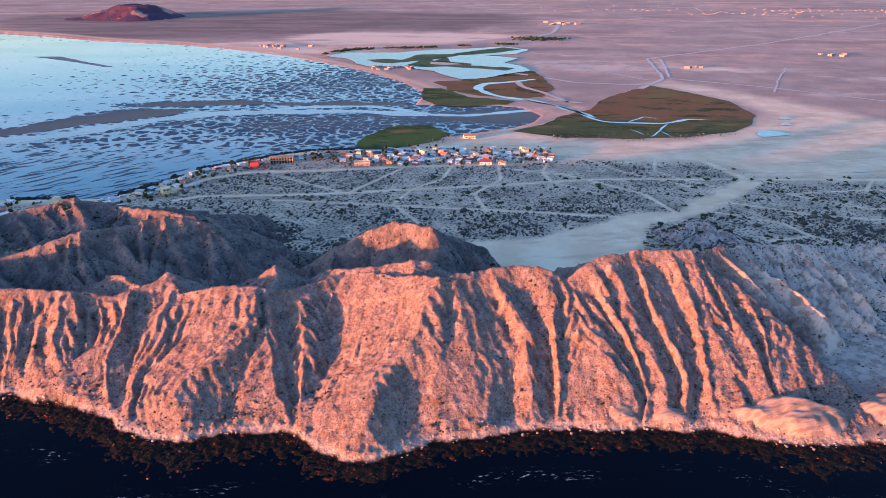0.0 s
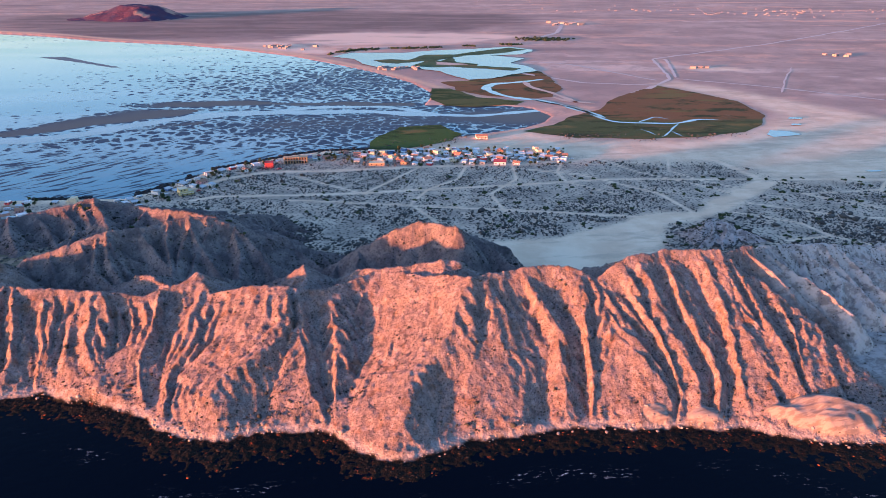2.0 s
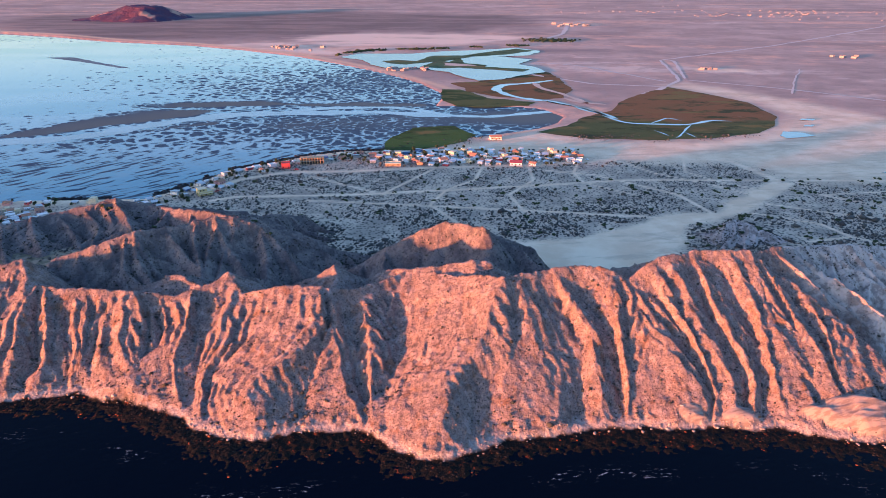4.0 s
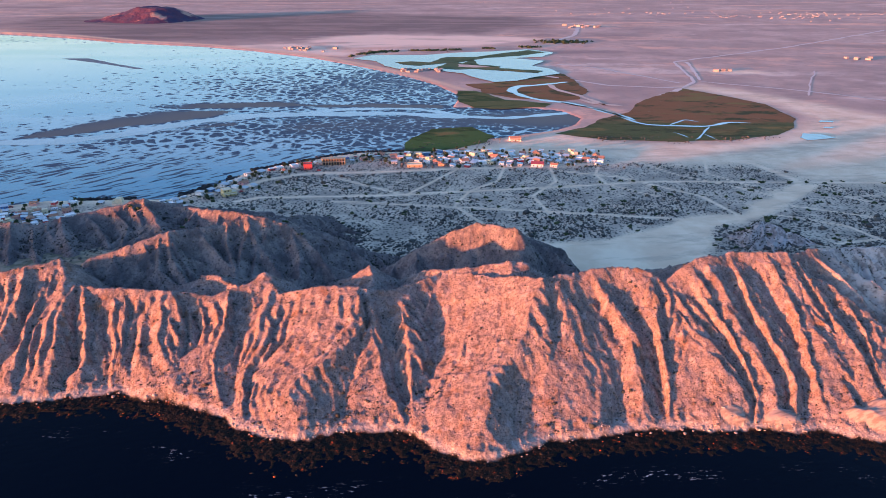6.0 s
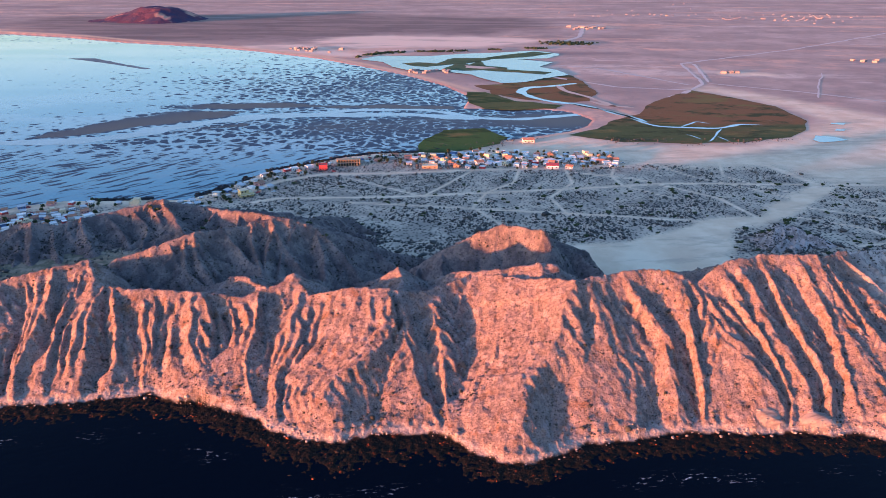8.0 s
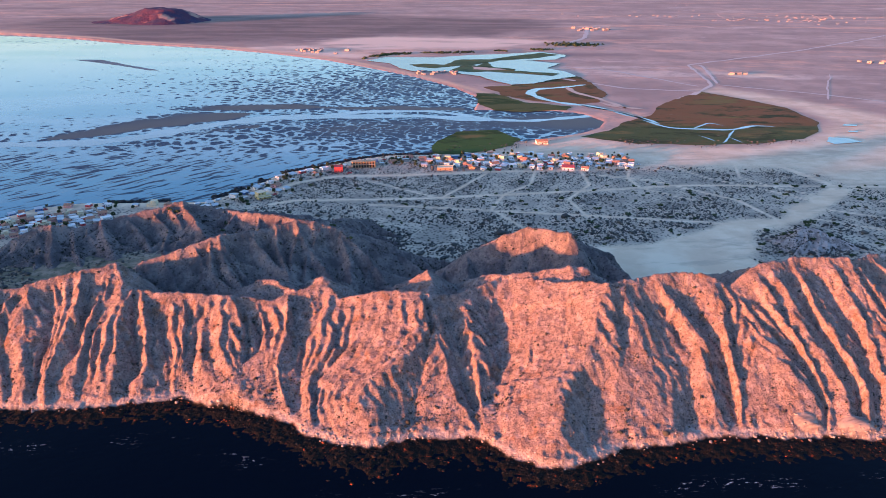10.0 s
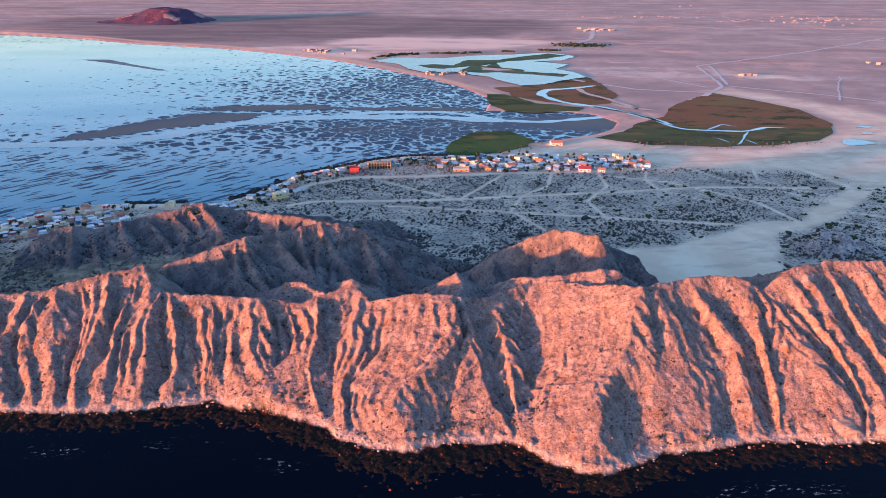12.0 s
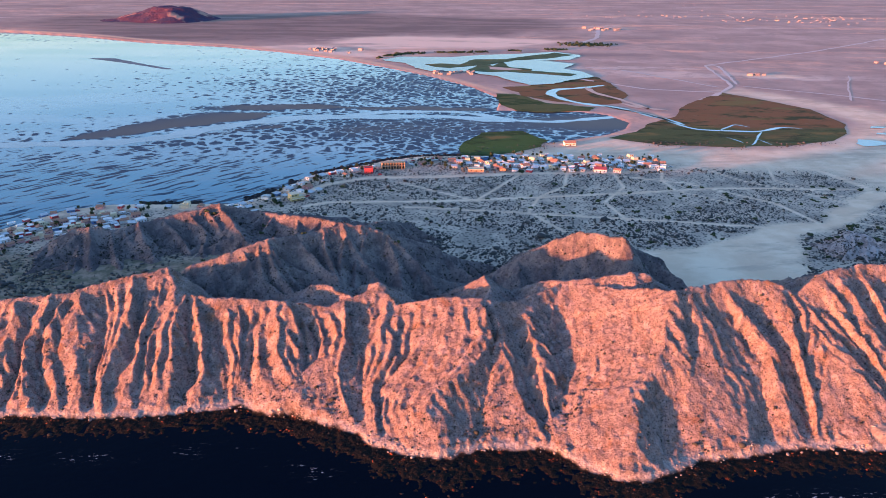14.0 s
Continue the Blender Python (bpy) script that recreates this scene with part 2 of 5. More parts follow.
ROCK, PLAIN, SEA, FLAT = rock_material(), plain_material(), sea_material(), flat_material()


# ---- terrain ----
def lattice(ix, iy, seed):
    h = (ix * 374761393 + iy * 668265263 + seed * 974634777) & 0x7FFFFFFF
    h = ((h ^ (h >> 13)) * 1274126177) & 0x7FFFFFFF
    return ((h ^ (h >> 16)) & 0xFFFF) / 65535.0


def ripple(x, y, seed=0):
    """Smooth random values between 0 and 1, one metre apart."""
    fx, fy = np.floor(x), np.floor(y)
    ix, iy = fx.astype(np.int64), fy.astype(np.int64)
    u, v = x - fx, y - fy
    u, v = u * u * u * (u * (u * 6 - 15) + 10), v * v * v * (v * (v * 6 - 15) + 10)
    a, b = lattice(ix, iy, seed), lattice(ix + 1, iy, seed)
    p, q = lattice(ix, iy + 1, seed), lattice(ix + 1, iy + 1, seed)
    return (a + (b - a) * u) * (1 - v) + (p + (q - p) * u) * v


def fractal(x, y, size, octaves=4, seed=0, gain=0.5):
    total, amp, norm = 0.0, 1.0, 0.0
    for o in range(octaves):
        total = total + amp * ripple(x / size * 2 ** o, y / size * 2 ** o, seed + 17 * o)
        norm += amp
        amp *= gain
    return total / norm


def ridged(x, y, size, octaves=4, seed=0):
    total, amp, norm = 0.0, 1.0, 0.0
    for o in range(octaves):
        total = total + amp * (1 - np.abs(2 * ripple(x / size * 2 ** o, y / size * 2 ** o, seed + 31 * o) - 1))
        norm += amp
        amp *= 0.5
    return total / norm


SHORE = [(-920, 288), (-560, 290), (-420, 292), (-340, 297), (-289, 296), (-262, 299), (-238, 304), (-222, 306), (-201, 300), (-178, 293), (-162, 286),
         (-154, 277), (-135, 270), (-119, 269), (-102, 275), (-70, 275), (-63, 269), (-57, 261), (-43, 256), (-33, 255), (-20, 259),
         (-5, 267), (19, 273), (46, 277), (71, 278), (128, 278), (147, 272), (168, 266), (208, 268), (300, 270), (420, 280)]
# the west end is out of view, its heights set to shade hills and village
CREST = [(-920, 348, 36), (-700, 350, 36), (-600, 349, 33), (-520, 347, 30), (-460, 346, 33), (-400, 345, 37), (-332, 352, 41), (-300, 363, 46), (-278, 372, 49), (-266, 358, 39), (-250, 355, 38), (-216, 355, 37), (-185, 355, 34),
         (-158, 367, 40), (-146, 355, 36), (-120, 350, 42), (-95, 346, 43), (-80, 350, 40), (-52, 367, 44), (-25, 355, 47),
         (0, 339, 53), (20, 348, 53), (40, 353, 54), (60, 352, 52), (70, 350, 47), (83, 355, 55), (96, 362, 57), (110, 368, 57), (143, 372, 55)]
ENVELOPE = CREST + [(165, 360, 42), (186, 336, 28), (199, 313, 16), (214, 302, 9), (260, 300, 5)]
# the sea face of the range: spurs and gullies as (part of the way up from shore to crest, x), from the crest down
SKELETON = []


def spur(bulge, *knots):
    SKELETON.append((1, bulge, sorted(knots)))


def gully(depth, *knots):
    SKELETON.append((-1, depth, sorted(knots)))


spur(3, (0.94, -332.8), (0.69, -334.2), (0.56, -341.9), (0.39, -337.2), (0.12, -328.4), (0.03, -326.6))
gully(5, (0.97, -332.1), (0.74, -335.1), (0.44, -330.2), (0.22, -324.6), (0.08, -320.2))
spur(1, (0.92, -325.7), (0.69, -330.7), (0.49, -326.8), (0.31, -320.7), (0.14, -314.5), (0.04, -312.3))
gully(3, (0.96, -325.2), (0.73, -326.1), (0.44, -320.9), (0.23, -314), (0.05, -308.6))
spur(1, (0.98, -321.8), (0.74, -316.8), (0.55, -313.1), (0.36, -309.7), (0.21, -303.4), (0.04, -301.2))
gully(7, (0.98, -315.9), (0.82, -309.1), (0.67, -302.3), (0.46, -300.1), (0.32, -300.4), (0.1, -296.4))
spur(1, (0.95, -294.1), (0.73, -291), (0.59, -292.7), (0.41, -292.8), (0.26, -293.8), (0.04, -290))
gully(6, (0.99, -290.4), (0.78, -287.6), (0.6, -286.7), (0.4, -285.7), (0.24, -288.7), (0.08, -287.3))
spur(1, (0.98, -283.5), (0.68, -281.3), (0.47, -281.4), (0.3, -280), (0.15, -279), (0.04, -277.9))
gully(2.5, (0.91, -278.9), (0.71, -279.1), (0.5, -278.1), (0.34, -276.5), (0.19, -275.2), (0.06, -273))
spur(3, (1, -262.2), (0.79, -265.8), (0.57, -263.3), (0.42, -263), (0.23, -259.1), (0.02, -257.4))
gully(5, (0.99, -260.9), (0.79, -259.8), (0.59, -255), (0.39, -253.6), (0.17, -253.8), (0.03, -252.2))
spur(1, (0.99, -258.2), (0.71, -252.4), (0.51, -248.2), (0.3, -245.9), (0.15, -247), (-0.01, -245.7))
gully(6, (1, -251.5), (0.82, -247.2), (0.6, -241.8), (0.39, -235.5), (0.18, -231.1), (-0.02, -228))
spur(0, (1.01, -240.4), (0.79, -233.8), (0.51, -229.1), (0.3, -229.5), (0.09, -227.1), (-0.02, -226.4))
gully(4.5, (1, -228.9), (0.8, -227.9), (0.58, -225.4), (0.37, -227.2), (0.21, -228.4), (-0.03, -225.2))
spur(3, (0.98, -209.2), (0.72, -204.9), (0.5, -203.2), (0.31, -195.6), (0.17, -186.9), (0.05, -184.2))
gully(6, (1, -202.5), (0.87, -196.5), (0.66, -189.6), (0.45, -188.9), (0.34, -187.7), (0.15, -182.1))
spur(2, (1, -176.1), (0.75, -173.8), (0.53, -173.5), (0.34, -175.6), (0.14, -168.1), (0.01, -161.9))
gully(6, (0.97, -171.1), (0.77, -169.8), (0.53, -166.6), (0.38, -166), (0.24, -167.1), (0.05, -158.1))
spur(0, (0.98, -149.6), (0.75, -152.2), (0.56, -151), (0.36, -155.9), (0.25, -156.3), (0.14, -151.6), (0.03, -151.3))
gully(5, (1.01, -136.1), (0.87, -139.4), (0.65, -141.2), (0.5, -147.2), (0.36, -153.6), (0.22, -152), (0.05, -147.6))
spur(5, (0.95, -100.3), (0.68, -96), (0.5, -104.1), (0.41, -113.2), (0.33, -124.3), (0.24, -128.8), (0.11, -123.2), (0.03, -121.4))
gully(4, (1, -98.8), (0.76, -94.1), (0.59, -97.1), (0.39, -99.3), (0.24, -102.3), (0.05, -102.4))
spur(1.5, (1.01, -96.6), (0.77, -92.8), (0.61, -89.9), (0.41, -84.6), (0.22, -80.4), (0.08, -74.1), (0, -71.4))
gully(8, (1, -87.7), (0.89, -84.3), (0.72, -81.2), (0.56, -78.8), (0.35, -74.6), (0.18, -69.8), (0.05, -68.5))
spur(0, (1.02, -78.8), (0.78, -75.3), (0.6, -72.4), (0.4, -70.9), (0.24, -69), (0.11, -67.8), (0.02, -66.7))
gully(8.5, (0.98, -64.7), (0.86, -60.4), (0.67, -57.1), (0.54, -56.4), (0.43, -59), (0.31, -63.2), (0.2, -66.1), (0.07, -65.5))
spur(5.2, (0.96, 0.1), (0.76, -7.4), (0.58, -11.9), (0.42, -23.8), (0.33, -30.7), (0.21, -29.8), (0.12, -34.5), (0.04, -40.4), (0.01, -41.5))
gully(3.2, (0.98, 2.5), (0.77, 6.2), (0.63, 6.9), (0.47, -0.7), (0.35, -15.5), (0.22, -19.2), (0.12, -19.9), (0.05, -19.1))
spur(0.5, (0.97, 7.5), (0.72, 9.9), (0.6, 12.5), (0.49, 17.6), (0.37, 20.6), (0.22, 22.4), (0.01, 22.4))
gully(6.5, (0.99, 24.9), (0.82, 29.9), (0.66, 34.4), (0.52, 38.1), (0.4, 37.5), (0.24, 34.5), (0.02, 30.5))
spur(0.5, (0.99, 28), (0.77, 34.3), (0.66, 38.7), (0.57, 43.5), (0.43, 44), (0.26, 44.5), (0.07, 44.1), (-0, 44.1))
gully(7, (1, 37.4), (0.81, 43.2), (0.72, 51.5), (0.62, 57.7), (0.48, 57.3), (0.34, 57.1), (0.16, 57), (0.02, 54.5))
spur(0, (0.99, 59), (0.81, 59.6), (0.7, 60.3), (0.58, 59.4), (0.44, 59.6), (0.3, 59.7), (0.14, 57.8), (0.01, 55.7))
gully(2.5, (1.01, 63.2), (0.82, 64), (0.67, 64.4), (0.48, 64.4), (0.35, 63.8), (0.16, 59.8), (0.02, 57.3))
spur(1.5, (1.01, 66.3), (0.86, 69.7), (0.73, 71.7), (0.57, 73.1), (0.46, 80), (0.33, 87), (0.2, 95.8), (0.11, 96.6), (0.02, 94.4))
gully(6.5, (0.99, 77.3), (0.85, 82.3), (0.69, 87.8), (0.56, 93.8), (0.42, 97.5), (0.26, 100.1), (0.18, 101.4), (0.04, 97.2))
spur(0.5, (0.97, 82.9), (0.8, 87.3), (0.67, 90), (0.52, 94), (0.42, 96.5), (0.29, 98.8), (0.19, 100.8), (0.06, 99.2), (0.02, 98))
gully(3, (0.97, 87.6), (0.83, 91.9), (0.67, 94.2), (0.54, 96.8), (0.42, 99.3), (0.31, 102.4), (0.22, 104.2), (0.08, 102), (0.03, 100.4))
spur(0.5, (0.97, 93.3), (0.77, 98.8), (0.63, 100.6), (0.49, 103.5), (0.38, 106.1), (0.27, 110.5), (0.2, 112.7), (0.05, 109.2), (0.02, 108.3))
gully(6, (0.99, 102.7), (0.78, 109.6), (0.63, 111.9), (0.5, 114.4), (0.39, 117.8), (0.3, 121), (0.23, 120.3), (0.04, 113.5))
spur(0.5, (0.99, 108.1), (0.81, 111.4), (0.63, 113.8), (0.5, 116.3), (0.38, 120.8), (0.27, 123.8), (0.2, 122.6), (0.02, 116.9))
gully(6, (1, 119.2), (0.85, 126.2), (0.72, 129.5), (0.58, 131.5), (0.49, 134.1), (0.36, 131.9), (0.26, 129.9), (0.04, 121.9))
spur(0, (0.99, 132.3), (0.76, 134.3), (0.6, 135.4), (0.41, 134.4), (0.29, 134), (0.2, 133.4))
gully(2, (0.99, 137.2), (0.78, 138.2), (0.62, 139.8), (0.46, 139.1), (0.31, 137.3), (0.22, 136.5))
spur(0, (0.96, 143.7), (0.67, 146.5), (0.52, 145.9), (0.42, 148.2), (0.32, 149.4), (0.23, 148.4))
gully(4, (0.96, 148), (0.76, 154.6), (0.61, 154.8), (0.49, 154.6), (0.36, 153.8), (0.28, 152.7))
spur(0, (0.86, 149.9), (0.73, 156), (0.64, 157.7), (0.54, 161.8), (0.46, 164.6), (0.35, 163.5))
gully(4, (0.92, 158.1), (0.83, 164.9), (0.72, 167.2), (0.67, 169.7), (0.53, 169.3), (0.41, 167.2))
spur(0, (0.92, 169.7), (0.82, 171.4), (0.69, 171), (0.47, 166.5), (0.36, 166.2))
gully(2.5, (0.96, 174.1), (0.88, 175.3), (0.75, 174.8), (0.53, 171), (0.39, 168.8))
spur(0, (0.94, 180.1), (0.71, 176.4), (0.52, 173.2), (0.37, 170.3))
gully(1.5, (0.97, 182.5), (0.78, 180.6), (0.57, 176.8), (0.41, 173.9))
spur(0, (0.98, 187.1), (0.73, 184.7), (0.51, 181.4), (0.39, 180.3))
gully(1.5, (0.99, 188.9), (0.83, 188.6), (0.57, 185.7), (0.45, 184.8))
spur(0, (0.92, 194.6), (0.67, 192.3), (0.51, 190.8))


def skeleton_tables():
    """Over part of the way up and x: how far the face stands off its mean slope, and where on the crest each place's flow line begins."""
    up, across = np.linspace(-0.1, 1.1, 241), np.arange(-940, 300, 0.5)
    off, source = np.zeros((len(up), len(across))), np.zeros((len(up), len(across)))
    at = lambda knots, v: np.interp(v, [k[0] for k in knots], [k[1] for k in knots])
    r = random.Random(8)
    # the same kind of spurs go on to the west, on the added range out of sight
    west, x = [], -352.0
    while x > -900:
        lean = r.uniform(4, 14)
        west = [(1, r.uniform(0, 2), [(0, x + lean), (1, x)]), (-1, r.uniform(3, 7), [(0, x + lean + 8), (1, x + 9)])] + west
        x -= r.uniform(16, 26)
    lines = west + SKELETON
    crest = np.maximum.accumulate([at(k, 0.9) + 0.02 * i for i, (_, _, k) in enumerate(lines)])
    for j, v in enumerate(up):
        x = np.array([at(k, v) for _, _, k in lines])
        for i in range(1, len(x)):
            x[i] = max(x[i], x[i - 1] + 0.8)
        taper = max(0.0, min(1.0, (1.04 - v) / 0.2, (v + 0.03) / 0.18))
        d = np.zeros(len(x))
        for i, (kind, much, _) in enumerate(lines):
            if kind > 0:
                d[i] = much * taper
            else:
                left = x[i] - x[i - 1] if i else 9.0
                d[i] = -min(much * taper * (0.66 if x[i] < -60 else 0.85), 0.9 * left + 0.3)
        off[j] = np.interp(across, x, d)
        source[j] = np.interp(across, x, crest, left=None, right=None)
        source[j] += np.where(across < x[0], across - x[0], 0) + np.where(across > x[-1], across - x[-1], 0)
    return up, across, off, source


UP, ACROSS, STAND_OFF, SOURCE = skeleton_tables()


def on_face(table, v, x):
    """Reads one of the tables at any places."""
    j = np.clip((v - UP[0]) / (UP[1] - UP[0]), 0, len(UP) - 1.001)
    i = np.clip((x - ACROSS[0]) / 0.5, 0, len(ACROSS) - 1.001)
    j0, i0 = j.astype(int), i.astype(int)
    f, g = j - j0, i - i0
    return (table[j0, i0] * (1 - g) + table[j0, i0 + 1] * g) * (1 - f) + (table[j0 + 1, i0] * (1 - g) + table[j0 + 1, i0 + 1] * g) * f


# ridges behind the front range: x, y, height, one line each, and the steepness of their sides
RIDGES = [
    (0.80, (150, 374, 54), (165, 381, 54), (172, 386, 50), (183, 378, 41), (195, 376, 31), (205, 374, 25), (214, 359, 19), (224, 346, 10)),
    (0.60, (172, 386, 50), (198, 405, 45), (236, 418, 40), (258, 432, 33), (280, 446, 27)),
    (0.70, (198, 405, 45), (222, 396, 34), (238, 382, 24), (252, 362, 12), (262, 345, 4)),
    (0.70, (236, 418, 40), (247, 408, 24), (258, 392, 12), (272, 374, 3)),
    (0.70, (258, 432, 33), (272, 420, 22), (290, 403, 10), (310, 385, 3)),
    (0.50, (280, 446, 27), (310, 452, 25), (350, 462, 24), (400, 470, 22)),
    (0.60, (310, 452, 25), (335, 430, 14), (352, 410, 5)),
    (0.45, (190, 520, 9), (204, 535, 15), (216, 528, 12), (240, 520, 4)),
    (0.70, (-98, 377, 43), (-93, 362, 38), (-95, 346, 40)),
    (0.62, (-98, 377, 43), (-110, 392, 30), (-118, 405, 14)),
    (0.60, (-158, 369, 42), (-166, 384, 33), (-176, 398, 20)),
    (0.50, (-216, 384, 26), (-198, 378, 35), (-190, 375, 38), (-180, 368, 36), (-168, 362, 36)),
    (0.62, (-52, 367, 45), (-40, 366, 47), (-15, 367, 51), (-6, 366, 49)),
    (0.7, (-52, 367, 45), (-66, 372, 42), (-76, 380, 34), (-84, 392, 22)),
    (0.75, (-74, 436, 29), (-54, 440, 38), (-31, 441, 48), (-16, 436, 47), (-6, 425, 49), (-3, 432, 44)),
    (0.6, (-74, 436, 29), (-92, 438, 17), (-112, 440, 6)),
    (0.55, (-16, 436, 47), (-6, 448, 40), (6, 470, 22), (12, 490, 6)),
    (0.6, (-312, 398, 14), (-280, 404, 35), (-256, 412, 41), (-233, 421, 47), (-212, 436, 45), (-191, 449, 48), (-178, 451, 47), (-160, 452, 40),
     (-135, 458, 28), (-105, 470, 14), (-85, 480, 5)),
    (0.6, (-233, 421, 47), (-222, 405, 36), (-205, 392, 24), (-190, 384, 20)),
    (0.6, (-191, 449, 48), (-178, 430, 36), (-160, 412, 22), (-150, 402, 14)),
    (0.6, (-160, 452, 40), (-140, 435, 27), (-125, 420, 14)),
    (0.5, (-178, 451, 47), (-180, 480, 34), (-170, 520, 24), (-150, 552, 12)),
    (0.5, (-436, 498, 3), (-416, 502, 14), (-402, 510, 20), (-390, 506, 22), (-374, 512, 18), (-362, 523, 19), (-335, 540, 22), (-306, 553, 26), (-280, 556, 19), (-240, 560, 15), (-205, 572, 8)),
    (0.5, (-390, 503, 21), (-384, 488, 12), (-376, 470, 3)),
    (0.5, (-306, 553, 26), (-290, 530, 18), (-270, 505, 12), (-250, 480, 14), (-225, 455, 26)),
    (0.5, (-360, 523, 21), (-350, 505, 14), (-338, 488, 5)),
    (0.45, (-280, 556, 19), (-230, 540, 20), (-195, 520, 22)),
]


def along(points, x, column):
    return np.interp(x, [p[0] for p in points], [p[column] for p in points])


def raise_ridge(h, x, y, line, steep, round_off=1.2, ribs=0.0, pitch=8.0, seed=0):
    """Lifts the ground to a ridge with even sides: the height along the line less the way down from it."""
    start = 0.0
    for (x0, y0, z0), (x1, y1, z1) in zip(line, line[1:]):
        reach = max(z0, z1) / steep + 8
        box = (x > min(x0, x1) - reach) & (x < max(x0, x1) + reach) & (y > min(y0, y1) - reach) & (y < max(y0, y1) + reach)
        px, py = x[box], y[box]
        dx, dy = x1 - x0, y1 - y0
        f = np.clip(((px - x0) * dx + (py - y0) * dy) / (dx * dx + dy * dy), 0, 1)
        d = np.hypot(px - x0 - f * dx, py - y0 - f * dy)
        z = z0 + f * (z1 - z0) - steep * (np.sqrt(d * d + round_off ** 2) - round_off)
        if ribs:
            s = (start + ((px - x0) * dx + (py - y0) * dy) / math.hypot(dx, dy)) / pitch + seed * 7.3
            rill = 1 - np.abs(2 * ripple(s, d / (pitch * 4) + 9, seed) - 1) + 0.5 * (1 - np.abs(2 * ripple(s * 2.2, d / (pitch * 2), seed + 5) - 1))
            z = z - ribs * (1.3 - rill) * np.clip(d / 8, 0, 1)
        start += math.hypot(dx, dy)
        h[box] = np.maximum(h[box], z)
    return h


def side_spurs(line, gap, fall, seed, most=60):
    """Spurs that leave a ridge on both sides at uneven steps and run down to its foot."""
    r = random.Random(seed)
    made = []
    for (x0, y0, z0), (x1, y1, z1) in zip(line, line[1:]):
        far = math.hypot(x1 - x0, y1 - y0)
        k = r.uniform(0, gap)
        while k < far:
            f = k / far
            x, y, z = x0 + f * (x1 - x0), y0 + f * (y1 - y0), z0 + f * (z1 - z0)
            for s in (-1, 1):
                nx, ny = -s * (y1 - y0) / far, s * (x1 - x0) / far
                a = r.uniform(-0.28, 0.28)
                nx, ny = nx * math.cos(a) - ny * math.sin(a), nx * math.sin(a) + ny * math.cos(a)
                go, b = min(z / fall, most) * r.uniform(0.7, 1.0), r.uniform(-0.2, 0.2)
                mid = (x + nx * go * 0.5 + ny * go * b, y + ny * go * 0.5 - nx * go * b, z - fall * go * 0.5 - 1.0)
                made.append([(x, y, z - 0.5), mid, (x + nx * go, y + ny * go, z - fall * go)])
            k += gap * r.uniform(0.7, 1.4)
    return made


BRANCHES = [b for i, (steep, *line) in enumerate(RIDGES) for b in side_spurs(line, 15, steep * 0.72, i) if steep < 0.95 and not (-60 < b[0][0] < 4 and 418 < b[0][1] < 446 and b[2][1] < b[0][1])]
BRANCHES += [b for b in side_spurs([(x, y, z - 1) for x, y, z in CREST], 20, 0.55, 99) if b[2][1] > b[0][1]]


# low rounded lobes at the foot of the face
LOBES = [[(-178, 326, 20), (-194, 318, 14), (-206, 313, 5)], [(-64, 290, 9), (-61, 280, 6), (-58, 272, 3)]]


def plain_height(x, y):
    """The low ground: nearly flat, rising gently far inland."""
    far = np.clip((y - 1500) / 3000, 0, 1.5)
    return 1.2 + 18 * far ** 1.3 + 0.5 * fractal(x, y, 60, 3, 5)


def reef_width(x, y):
    """How far the shelf of wet rock runs out from the shore."""
    return 22 + 14 * (fractal(x, y * 0.2, 70, 2, 33) - 0.3) + 10 * np.clip((x - 120) / 60, 0, 1) + 12 * np.exp(-((x + 110) / 60) ** 2)


